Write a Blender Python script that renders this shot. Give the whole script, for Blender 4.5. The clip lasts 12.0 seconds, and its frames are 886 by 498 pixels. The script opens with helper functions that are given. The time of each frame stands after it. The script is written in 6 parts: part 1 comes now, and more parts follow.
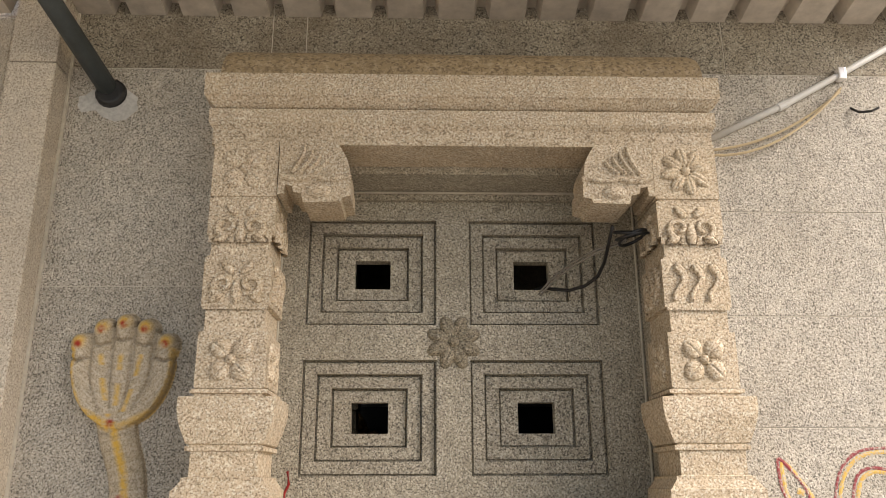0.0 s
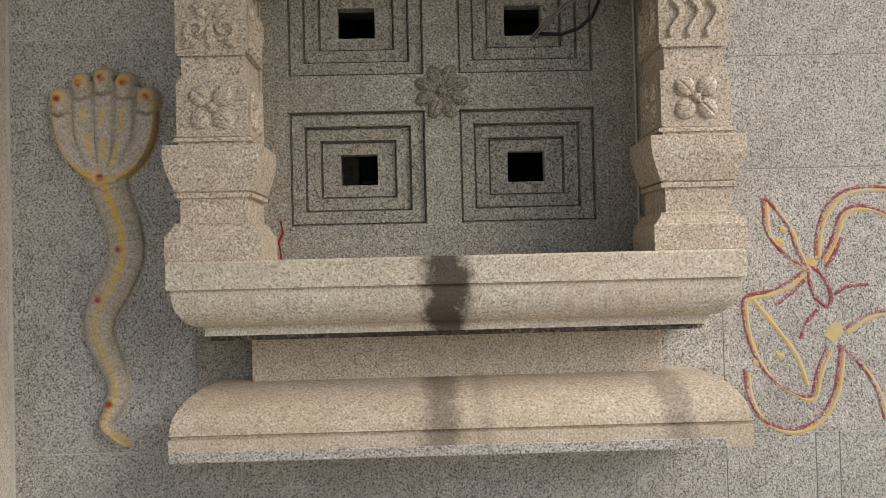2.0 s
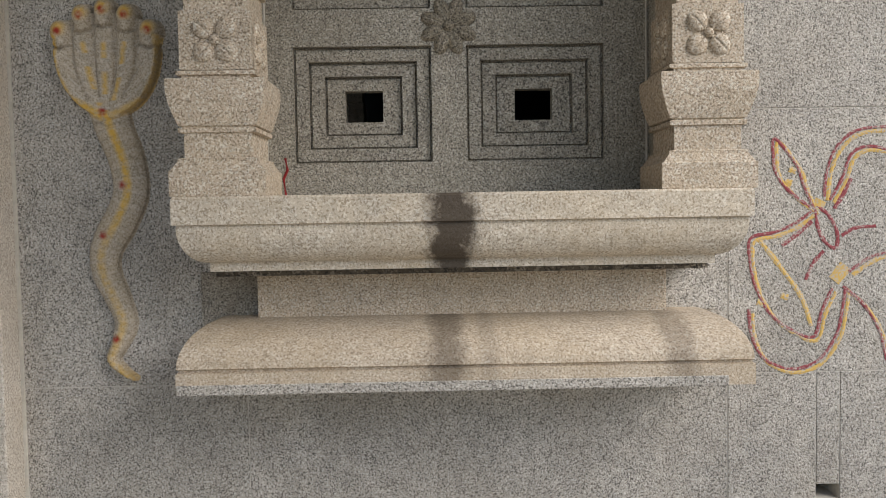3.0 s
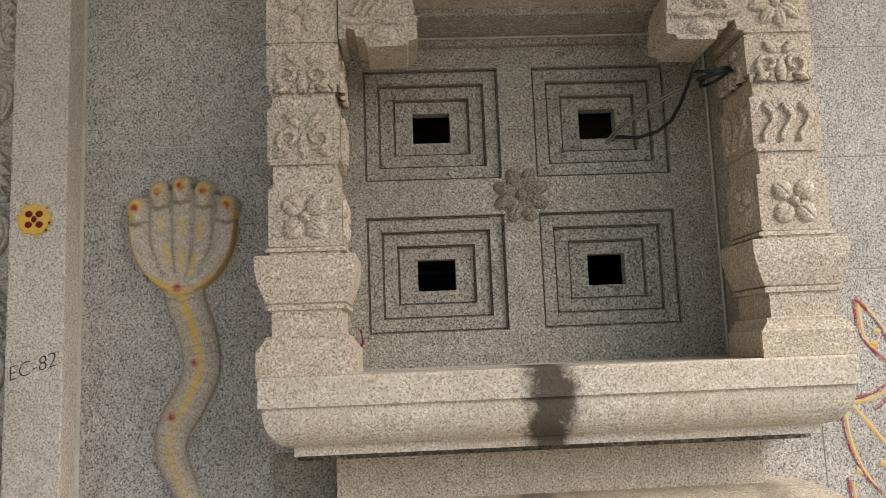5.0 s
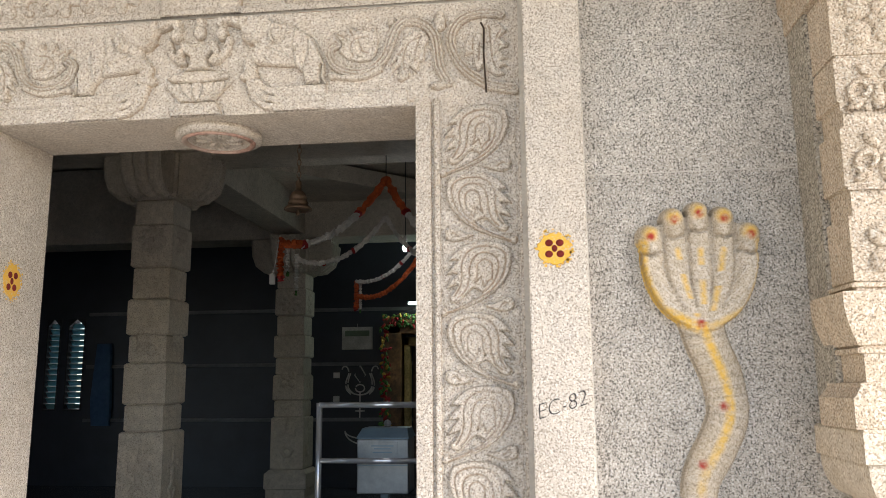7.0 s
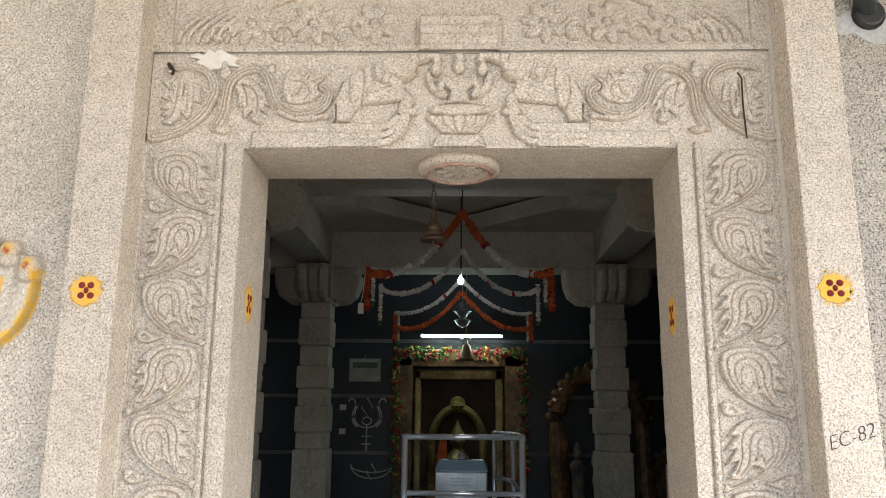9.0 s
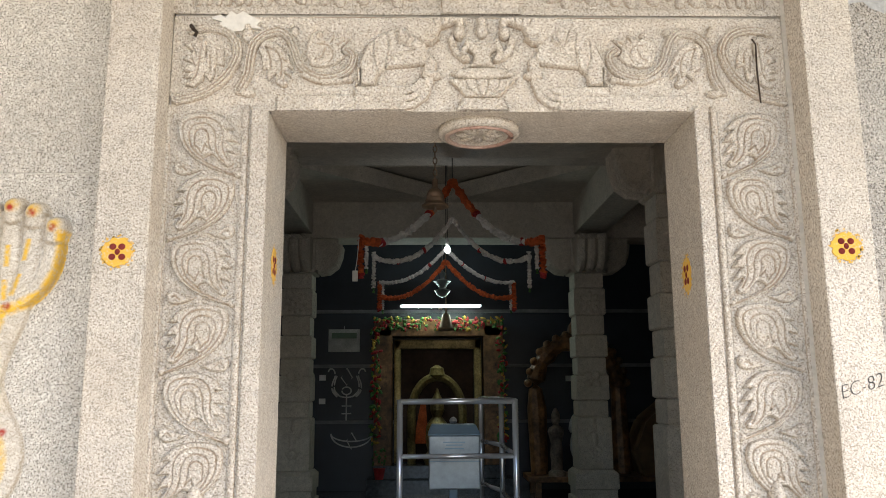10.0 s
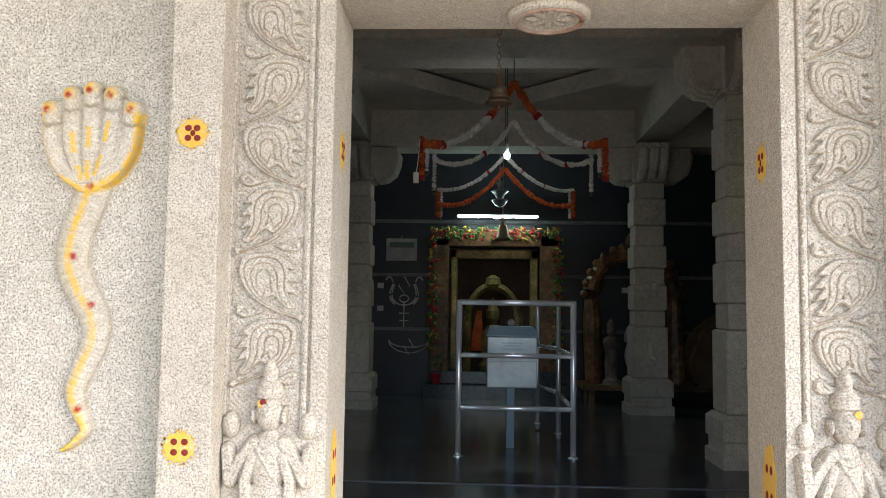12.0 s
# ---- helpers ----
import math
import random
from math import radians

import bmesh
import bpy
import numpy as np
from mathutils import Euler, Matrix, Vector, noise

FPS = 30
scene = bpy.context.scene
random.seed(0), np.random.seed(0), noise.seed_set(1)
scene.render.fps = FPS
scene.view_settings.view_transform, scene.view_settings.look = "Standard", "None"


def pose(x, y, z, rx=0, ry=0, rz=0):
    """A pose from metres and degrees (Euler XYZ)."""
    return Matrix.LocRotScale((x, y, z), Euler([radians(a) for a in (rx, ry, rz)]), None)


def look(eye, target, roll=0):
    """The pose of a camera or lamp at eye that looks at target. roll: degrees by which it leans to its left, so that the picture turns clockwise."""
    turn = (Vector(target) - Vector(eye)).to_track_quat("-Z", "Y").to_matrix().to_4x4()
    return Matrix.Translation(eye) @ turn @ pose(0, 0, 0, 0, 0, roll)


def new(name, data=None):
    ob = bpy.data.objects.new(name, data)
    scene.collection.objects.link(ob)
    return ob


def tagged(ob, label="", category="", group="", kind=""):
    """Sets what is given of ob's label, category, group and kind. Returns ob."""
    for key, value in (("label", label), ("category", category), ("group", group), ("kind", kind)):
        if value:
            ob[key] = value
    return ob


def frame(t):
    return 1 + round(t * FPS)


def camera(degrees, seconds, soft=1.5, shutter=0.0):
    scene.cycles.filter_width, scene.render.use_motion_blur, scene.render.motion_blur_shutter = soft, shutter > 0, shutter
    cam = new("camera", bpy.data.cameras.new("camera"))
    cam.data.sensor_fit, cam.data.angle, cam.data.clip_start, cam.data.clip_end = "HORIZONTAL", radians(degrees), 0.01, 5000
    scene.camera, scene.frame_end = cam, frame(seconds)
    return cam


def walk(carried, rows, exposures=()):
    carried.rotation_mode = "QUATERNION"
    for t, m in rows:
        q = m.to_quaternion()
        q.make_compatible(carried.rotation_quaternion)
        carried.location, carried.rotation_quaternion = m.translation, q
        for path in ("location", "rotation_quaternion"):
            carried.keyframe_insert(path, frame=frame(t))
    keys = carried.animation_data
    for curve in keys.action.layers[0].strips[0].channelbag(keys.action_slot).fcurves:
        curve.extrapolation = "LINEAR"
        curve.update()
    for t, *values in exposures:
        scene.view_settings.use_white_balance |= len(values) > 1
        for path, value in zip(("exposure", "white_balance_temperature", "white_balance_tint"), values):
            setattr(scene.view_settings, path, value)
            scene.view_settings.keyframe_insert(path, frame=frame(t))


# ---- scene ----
cam = camera(59.4, 12.0, soft=0.7)
PATH = [
    (0, (0.016, 0.219, 1.69), (0.07, 2.132, 2.268), -0.2),
    (0.5, (0.042, 0.259, 1.66), (0.068, 2.21, 2.097), -1.4),
    (1, (0.058, 0.27, 1.639), (0.075, 2.249, 1.93), -1.6),
    (1.5, (0.062, 0.277, 1.608), (0.104, 2.27, 1.763), -1.6),
    (2, (0.07, 0.274, 1.575), (0.108, 2.273, 1.612), -1.4),
    (2.5, (0.07, 0.284, 1.538), (0.103, 2.282, 1.461), -1.0),
    (2.7, (0.068, 0.282, 1.534), (0.092, 2.278, 1.419), -0.8),
    (4.3, (0.044, 0.299, 1.649), (0.063, 2.298, 1.73), -3.2),
    (4.5, (-0.025, 0.327, 1.649), (-0.018, 2.325, 1.738), -3.4),
    (5, (-0.26, 0.352, 1.655), (-0.172, 2.334, 1.913), -2.3),
    (5.5, (-0.502, 0.433, 1.68), (-0.483, 2.406, 2.006), -2.1),
    (6, (-0.834, 0.495, 1.705), (-0.984, 2.464, 2.023), -1.9),
    (6.5, (-1.163, 0.462, 1.727), (-1.35, 2.426, 2.055), -1.1),
    (7, (-1.466, 0.492, 1.721), (-1.692, 2.45, 2.058), -0.5),
    (7.5, (-1.806, 0.465, 1.721), (-2.078, 2.412, 2.089), 1.4),
    (7.7, (-1.936, 0.428, 1.727), (-2.212, 2.372, 2.105), 1.9),
    (9.3, (-2.637, 0.33, 1.696), (-2.645, 2.285, 2.121), -0.2),
    (9.5, (-2.689, 0.317, 1.691), (-2.679, 2.279, 2.079), -0.5),
    (10, (-2.756, 0.295, 1.649), (-2.714, 2.262, 2.006), -0.3),
    (10.5, (-2.777, 0.292, 1.614), (-2.728, 2.261, 1.958), -0.3),
    (11, (-2.79, 0.31, 1.56), (-2.769, 2.294, 1.813), 0.2),
    (11.5, (-2.804, 0.309, 1.529), (-2.847, 2.3, 1.706), 0.5),
    (12, (-2.803, 0.297, 1.534), (-2.898, 2.29, 1.683), 0.8),
]
EXPOSURES = [
    (0.0, 0.84, 7500, 15), (1.2, 0.46, 7200, 14), (2.6, 0.16, 6400, 12), (4.5, 0.28, 6500, 13), (5.0, 0.48, 6600, 13), (5.5, 1.36, 6800, 13), (7.0, 1.85, 6600, 15), (9.5, 1.96, 6600, 14), (12.0, 2.06, 6400, 12),
]
walk(cam, [(t, look(eye, target, roll)) for t, eye, target, roll in PATH], EXPOSURES)


# ---- world and light ----
SUN_EL, SUN_AZ = 36.0, 122.0      # degrees; azimuth from +y, clockwise
world = bpy.data.worlds.new("sky")
scene.world = world
world.use_nodes = True
wn = world.node_tree
sky = wn.nodes.new("ShaderNodeTexSky")
sky.sky_type = "NISHITA"
sky.sun_disc = False
sky.sun_elevation = radians(SUN_EL)
sky.sun_rotation = radians(SUN_AZ)
wn.nodes["Background"].inputs[1].default_value = 0.13
wn.links.new(sky.outputs[0], wn.nodes["Background"].inputs[0])

sun_data = bpy.data.lights.new("sun", "SUN")
sun_data.energy = 2.5
sun_data.angle = radians(40)
sun_data.color = (1.0, 0.97, 0.93)
sun = new("sun", sun_data)
az, el = radians(SUN_AZ), radians(SUN_EL)
sun.matrix_world = look((math.sin(az) * math.cos(el) * 20, math.cos(az) * math.cos(el) * 20, math.sin(el) * 20), (0, 0, 0))


# ---- materials ----
def material(name, colour, rough=0.6, metal=0.0):
    m = bpy.data.materials.new(name)
    m.use_nodes = True
    b = m.node_tree.nodes["Principled BSDF"]
    b.inputs["Base Color"].default_value = (*colour, 1)
    b.inputs["Roughness"].default_value = rough
    b.inputs["Metallic"].default_value = metal
    return m, m.node_tree, b


def nd(t, kind, **kw):
    n = t.nodes.new(kind)
    for k, v in kw.items():
        n.inputs[k.replace("_", " ")].default_value = v
    return n


def ramp(t, src, stops):
    r = t.nodes.new("ShaderNodeValToRGB")
    e = r.color_ramp.elements
    while len(e) < len(stops):
        e.new(0.5)
    for el_, (p, c) in zip(e, stops):
        el_.position = p
        el_.color = (*c, 1) if len(c) == 3 else c
    t.links.new(src, r.inputs[0])
    return r.outputs[0]


def mix(t, fac, a, b, how="MIX"):
    m = t.nodes.new("ShaderNodeMix")
    m.data_type = "RGBA"
    m.blend_type = how
    for sock, v in ((m.inputs[0], fac), (m.inputs[6], a), (m.inputs[7], b)):
        if isinstance(v, (int, float)):
            sock.default_value = v
        elif isinstance(v, tuple):
            sock.default_value = (*v, 1)
        else:
            t.links.new(v, sock)
    return m.outputs[2]


def grey(v):
    return (v, v, v)


def granite(name, base, dark, light, spot=95.0, rough=0.75, stain=(0.30, 0.24, 0.16), stain_amount=0.35, bump=0.35, dirt=0.5):
    """Dressed speckled granite: pale ground, dark mica flecks, pale quartz, dirt in patches and brownish runs."""
    m, t, b = material(name, base, rough)
    tc = t.nodes.new("ShaderNodeNewGeometry").outputs["Position"]
    oi = t.nodes.new("ShaderNodeObjectInfo")
    n1 = nd(t, "ShaderNodeTexNoise", Scale=spot, Detail=3.0, Roughness=0.62)
    n2 = nd(t, "ShaderNodeTexNoise", Scale=spot * 0.8, Detail=2.0, Roughness=0.6)
    n3 = nd(t, "ShaderNodeTexNoise", Scale=3.2, Detail=5.0, Roughness=0.6)
    n4 = nd(t, "ShaderNodeTexNoise", Scale=22.0, Detail=4.0, Roughness=0.6)
    off = t.nodes.new("ShaderNodeVectorMath")
    off.inputs[1].default_value = (13.7, 5.1, 8.3)
    t.links.new(tc, off.inputs[0])
    for n in (n1, n3, n4):
        t.links.new(tc, n.inputs["Vector"])
    t.links.new(off.outputs[0], n2.inputs["Vector"])
    flecks = ramp(t, n1.outputs[0], [(0.40, grey(1.0)), (0.46, grey(0.0))])
    pale = ramp(t, n2.outputs[0], [(0.53, grey(0.0)), (0.58, grey(1.0))])
    c = mix(t, pale, base, light)
    c = mix(t, flecks, c, dark)
    n5 = nd(t, "ShaderNodeTexNoise", Scale=spot * 0.6, Detail=2.0, Roughness=0.5)
    n6 = nd(t, "ShaderNodeTexNoise", Scale=1.3, Detail=6.0, Roughness=0.62)
    for n in (n5, n6):
        t.links.new(off.outputs[0], n.inputs["Vector"])
    clump = ramp(t, n5.outputs[0], [(0.36, grey(0.5)), (0.42, grey(0.0))])
    c = mix(t, clump, c, dark)
    grime = ramp(t, n6.outputs[0], [(0.44, grey(1.0)), (0.66, grey(1.0 - 0.42 * dirt))])
    c = mix(t, 1.0, c, grime, "MULTIPLY")
    patch = ramp(t, n3.outputs[0], [(0.42, grey(0.0)), (0.75, grey(stain_amount))])
    c = mix(t, patch, c, stain)
    tone = ramp(t, n4.outputs[0], [(0.3, grey(1.0 - 0.35 * dirt)), (0.7, grey(1.08))])
    c = mix(t, 1.0, c, tone, "MULTIPLY")
    per = ramp(t, oi.outputs["Random"], [(0.0, grey(0.93)), (1.0, grey(1.06))])
    c = mix(t, 1.0, c, per, "MULTIPLY")
    t.links.new(c, b.inputs["Base Color"])
    bp = nd(t, "ShaderNodeBump", Strength=bump, Distance=0.004)
    t.links.new(n1.outputs[0], bp.inputs["Height"])
    t.links.new(bp.outputs[0], b.inputs["Normal"])
    return m


def speckled(name, colour, amount=0.25, scale=40.0, rough=0.6, metal=0.0, bump=0.1):
    m, t, b = material(name, colour, rough, metal)
    tc = t.nodes.new("ShaderNodeNewGeometry").outputs["Position"]
    n = nd(t, "ShaderNodeTexNoise", Scale=scale, Detail=5.0, Roughness=0.65)
    n2 = nd(t, "ShaderNodeTexNoise", Scale=scale * 0.13, Detail=3.0)
    for k in (n, n2):
        t.links.new(tc, k.inputs["Vector"])
    f = ramp(t, n.outputs[0], [(0.25, grey(1 - amount)), (0.75, grey(1 + amount * 0.5))])
    g = ramp(t, n2.outputs[0], [(0.3, grey(1 - amount)), (0.7, grey(1.0))])
    c = mix(t, 1.0, mix(t, 1.0, colour, f, "MULTIPLY"), g, "MULTIPLY")
    t.links.new(c, b.inputs["Base Color"])
    r = ramp(t, n2.outputs[0], [(0.3, grey(min(1, rough * 1.25))), (0.7, grey(rough * 0.85))])
    t.links.new(r, b.inputs["Roughness"])
    if bump:
        bp = nd(t, "ShaderNodeBump", Strength=bump, Distance=0.003)
        t.links.new(n.outputs[0], bp.inputs["Height"])
        t.links.new(bp.outputs[0], b.inputs["Normal"])
    return m


def powder(name, colour, ground=(0.50, 0.46, 0.40), cover=0.46):
    """Powdery paint rubbed on rough stone: the stone shows through in grains."""
    m, t, b = material(name, colour, 0.92)
    geo = t.nodes.new("ShaderNodeNewGeometry").outputs["Position"]
    n = nd(t, "ShaderNodeTexNoise", Scale=150.0, Detail=3.0, Roughness=0.6)
    n2 = nd(t, "ShaderNodeTexNoise", Scale=18.0, Detail=3.0)
    t.links.new(geo, n.inputs["Vector"])
    t.links.new(geo, n2.inputs["Vector"])
    add = t.nodes.new("ShaderNodeMath")
    add.operation = "MULTIPLY_ADD"
    t.links.new(n2.outputs[0], add.inputs[0])
    add.inputs[1].default_value = 0.45
    t.links.new(n.outputs[0], add.inputs[2])
    f = ramp(t, add.outputs[0], [(cover + 0.12, grey(0.0)), (cover + 0.32, grey(1.0))])
    t.links.new(mix(t, f, ground, colour), b.inputs["Base Color"])
    return m


def glow(name, colour, strength):
    m, t, b = material(name, colour, 0.4)
    b.inputs["Emission Color"].default_value = (*colour, 1)
    b.inputs["Emission Strength"].default_value = strength
    return m


WALL = granite("grey_granite", (0.50, 0.46, 0.395), (0.11, 0.10, 0.082), (0.70, 0.67, 0.61), spot=175, stain_amount=0.18, bump=0.6)
PALEWALL = granite("pale_granite", (0.57, 0.525, 0.45), (0.17, 0.15, 0.12), (0.72, 0.685, 0.61), spot=160, stain_amount=0.12, dirt=0.3, bump=0.5)
# weathered brown stone, darkened further to stand for shade below the canopy
TOPWALL = granite("weathered_shaded_granite", (0.34, 0.30, 0.235), (0.07, 0.06, 0.045), (0.50, 0.46, 0.38), spot=170, stain=(0.16, 0.12, 0.075), stain_amount=0.6, bump=0.6)
DARKSTONE = granite("dark_brown_granite", (0.15, 0.125, 0.09), (0.04, 0.035, 0.03), (0.34, 0.30, 0.24), spot=90, stain=(0.04, 0.03, 0.02), stain_amount=0.8, dirt=0.8)
CARVED = granite("cream_granite", (0.61, 0.50, 0.37), (0.22, 0.165, 0.105), (0.78, 0.72, 0.60), spot=175, bump=0.5, stain=(0.46, 0.35, 0.21), stain_amount=0.35, dirt=0.35)
FRAME = granite("door_granite", (0.58, 0.52, 0.435), (0.27, 0.23, 0.18), (0.72, 0.67, 0.59), spot=180, bump=0.5, stain=(0.47, 0.38, 0.27), stain_amount=0.25, dirt=0.3)
BACKPANEL = granite("panel_granite", (0.41, 0.37, 0.295), (0.08, 0.07, 0.055), (0.62, 0.58, 0.49), spot=175, bump=0.6, stain=(0.25, 0.21, 0.15), stain_amount=0.25)


def dirt_shaded(m, colour, amount):
    """Brown dirt and crease shade painted into the carved outlines, in uneven patches."""
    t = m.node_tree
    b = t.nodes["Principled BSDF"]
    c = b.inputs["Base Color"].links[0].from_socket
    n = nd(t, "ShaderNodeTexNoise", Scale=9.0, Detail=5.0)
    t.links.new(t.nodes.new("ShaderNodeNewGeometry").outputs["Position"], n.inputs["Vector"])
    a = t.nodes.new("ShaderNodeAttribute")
    a.attribute_name = "dirt_shade"
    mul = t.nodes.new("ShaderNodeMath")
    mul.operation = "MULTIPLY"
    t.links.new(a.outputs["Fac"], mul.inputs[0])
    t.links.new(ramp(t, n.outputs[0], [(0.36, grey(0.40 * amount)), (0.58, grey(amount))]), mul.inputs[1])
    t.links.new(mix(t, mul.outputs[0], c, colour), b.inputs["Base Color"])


# outlines darkened by colour: brown dirt, plus shade that the frontal light lacks
dirt_shaded(FRAME, (0.25, 0.155, 0.075), 0.95)
dirt_shaded(CARVED, (0.20, 0.14, 0.08), 0.75)
HALLSTONE = granite("hall_granite", (0.62, 0.56, 0.455), (0.42, 0.37, 0.29), (0.68, 0.62, 0.52), spot=120, stain_amount=0.3)


def water_stained(m, runs):
    """Adds dark water runs to a granite: (x, half-width, strength)."""
    t = m.node_tree
    b = t.nodes["Principled BSDF"]
    base = b.inputs["Base Color"].links[0].from_socket
    geo = t.nodes.new("ShaderNodeNewGeometry")
    sep = t.nodes.new("ShaderNodeSeparateXYZ")
    t.links.new(geo.outputs["Position"], sep.inputs[0])
    n = nd(t, "ShaderNodeTexNoise", Scale=15.0, Detail=7.0, Roughness=0.75)
    t.links.new(geo.outputs["Position"], n.inputs["Vector"])
    for x, hw, strength in runs:
        a = t.nodes.new("ShaderNodeMath")
        a.operation = "SUBTRACT"
        t.links.new(sep.outputs[0], a.inputs[0])
        a.inputs[1].default_value = x
        ab = t.nodes.new("ShaderNodeMath")
        ab.operation = "ABSOLUTE"
        t.links.new(a.outputs[0], ab.inputs[0])
        w = t.nodes.new("ShaderNodeMath")
        w.operation = "MULTIPLY_ADD"
        t.links.new(n.outputs[0], w.inputs[0])
        w.inputs[1].default_value = hw * 2.0
        t.links.new(ab.outputs[0], w.inputs[2])
        f = ramp(t, w.outputs[0], [(hw * 1.4, grey(strength)), (hw * 2.05, grey(0.0))])
        base = mix(t, f, base, (0.045, 0.030, 0.016))
    t.links.new(base, b.inputs["Base Color"])
    return m


SILLSTONE = water_stained(granite("sill_granite", (0.62, 0.54, 0.42), (0.34, 0.275, 0.19), (0.76, 0.70, 0.59), spot=160, stain=(0.50, 0.38, 0.22), stain_amount=0.4, dirt=0.3), [(0.120, 0.088, 0.93)])
LOWSTONE = water_stained(granite("cornice_granite", (0.58, 0.48, 0.355), (0.32, 0.245, 0.165), (0.72, 0.64, 0.51), spot=160, stain=(0.46, 0.34, 0.19), stain_amount=0.45, dirt=0.3), [(0.10, 0.070, 0.58), (0.22, 0.04, 0.22), (0.79, 0.062, 0.36)])
MORTAR = speckled("lime_mortar", (0.62, 0.58, 0.50), 0.2, 60, 0.9)
STEEL = speckled("polished_steel", (0.97, 0.97, 0.97), 0.03, 8, 0.17, 0.62, 0)


# ---- building helpers ----
def ob_from(name, bm, mat, smooth=False):
    me = bpy.data.meshes.new(name)
    bm.to_mesh(me)
    bm.free()
    if smooth:
        me.polygons.foreach_set("use_smooth", [True] * len(me.polygons))
    if mat:
        me.materials.append(mat)
    return new(name, me)


def part(name, bm, mat, parent, label="", smooth=False):
    o = ob_from(name, bm, mat, smooth)
    if parent is not None:
        o.parent = parent
        o.matrix_parent_inverse = parent.matrix_basis.inverted()
    if label:
        tagged(o, label)
    return o


def thing(name, x, y, z, label, category, group="", kind=""):
    e = new(name)
    e.matrix_basis = pose(x, y, z)
    e.empty_display_size = 0.1
    return tagged(e, label, category, group, kind)


def add_box(bm, x0, x1, y0, y1, z0, z1, bevel=0.0):
    r = bmesh.ops.create_cube(bm, size=1.0, matrix=Matrix.LocRotScale(((x0 + x1) / 2, (y0 + y1) / 2, (z0 + z1) / 2), None, (x1 - x0, y1 - y0, z1 - z0)))
    if bevel:
        edges = list({e for v in r["verts"] for e in v.link_edges})
        bmesh.ops.bevel(bm, geom=edges, offset=bevel, segments=2, affect="EDGES", profile=0.6)
    return bm


def box(x0, x1, y0, y1, z0, z1, bevel=0.004):
    return add_box(bmesh.new(), x0, x1, y0, y1, z0, z1, bevel)


def loft(levels, bm=None):
    """A stack of level rectangles (x0, x1, y0, y1, z), skinned and capped."""
    bm = bm or bmesh.new()
    rings = []
    for x0, x1, y0, y1, z in levels:
        rings.append([bm.verts.new(p) for p in ((x0, y0, z), (x1, y0, z), (x1, y1, z), (x0, y1, z))])
    for a, b in zip(rings, rings[1:]):
        for i in range(4):
            j = (i + 1) % 4
            bm.faces.new((a[i], a[j], b[j], b[i]))
    bm.faces.new(rings[0][::-1])
    bm.faces.new(rings[-1])
    return bm


def moulded(x0, x1, yf, yb, steps, bm=None):
    """A moulding that returns at both ends: steps of (outset, z) from the rectangle x0..x1, yf..yb; the back stays flush."""
    return loft([(x0 - o, x1 + o, yf - o, yb, z) for o, z in steps], bm)


def arc(o0, z0, o1, z1, n=7, bulge=1):
    """Quarter-round steps between two (outset, z); bulge 1 swells, -1 hollows."""
    out = []
    for i in range(n + 1):
        a = i / n * math.pi / 2
        if bulge > 0:
            out.append((o0 + (o1 - o0) * math.sin(a), z0 + (z1 - z0) * (1 - math.cos(a))))
        else:
            out.append((o0 + (o1 - o0) * (1 - math.cos(a)), z0 + (z1 - z0) * math.sin(a)))
    return out


def tube(pts, r, n=8, bm=None, closed=False):
    """A round tube along points."""
    bm = bm or bmesh.new()
    pts = [Vector(p) for p in pts]
    rings = []
    up = Vector((0, 0, 1))
    for i, p in enumerate(pts):
        d = (pts[min(i + 1, len(pts) - 1)] - pts[max(i - 1, 0)]).normalized()
        s = d.cross(up)
        if s.length < 0.05:
            s = d.cross(Vector((1, 0, 0)))
        s.normalize()
        u = s.cross(d).normalized()
        rr = r[i] if isinstance(r, (list, tuple)) else r
        rings.append([bm.verts.new(p + (s * math.cos(a) + u * math.sin(a)) * rr) for a in (2 * math.pi * k / n for k in range(n))])
    for a, b in zip(rings, rings[1:]):
        for k in range(n):
            bm.faces.new((a[k], a[(k + 1) % n], b[(k + 1) % n], b[k]))
    bm.faces.new(rings[0][::-1])
    bm.faces.new(rings[-1])
    bmesh.ops.recalc_face_normals(bm, faces=bm.faces)
    return bm


def lathe(cx, cy, profile, n=20, bm=None):
    """A turned solid about the upright through (cx, cy): profile of (radius, z)."""
    bm = bm or bmesh.new()
    rings = [[bm.verts.new((cx + r * math.cos(2 * math.pi * k / n), cy + r * math.sin(2 * math.pi * k / n), z)) for k in range(n)] for r, z in profile]
    for a, b in zip(rings, rings[1:]):
        for k in range(n):
            bm.faces.new((a[k], a[(k + 1) % n], b[(k + 1) % n], b[k]))
    bm.faces.new(rings[0][::-1])
    bm.faces.new(rings[-1])
    bmesh.ops.recalc_face_normals(bm, faces=bm.faces)
    return bm


# ---- relief carving: heights on a fine grid, in metres ----
def seg_dist(U, V, pts):
    d = np.full(U.shape, 9.0)
    s = np.zeros(U.shape)
    total = 0.0
    lens = [math.dist(a, b) for a, b in zip(pts, pts[1:])]
    full = sum(lens) or 1.0
    for (ax, ay), (bx, by), ln in zip(pts, pts[1:], lens):
        dx, dy = bx - ax, by - ay
        q = np.clip(((U - ax) * dx + (V - ay) * dy) / (dx * dx + dy * dy + 1e-12), 0, 1)
        e = np.hypot(U - ax - q * dx, V - ay - q * dy)
        near = e < d
        d = np.where(near, e, d)
        s = np.where(near, (total + q * ln) / full, s)
        total += ln
    return d, s


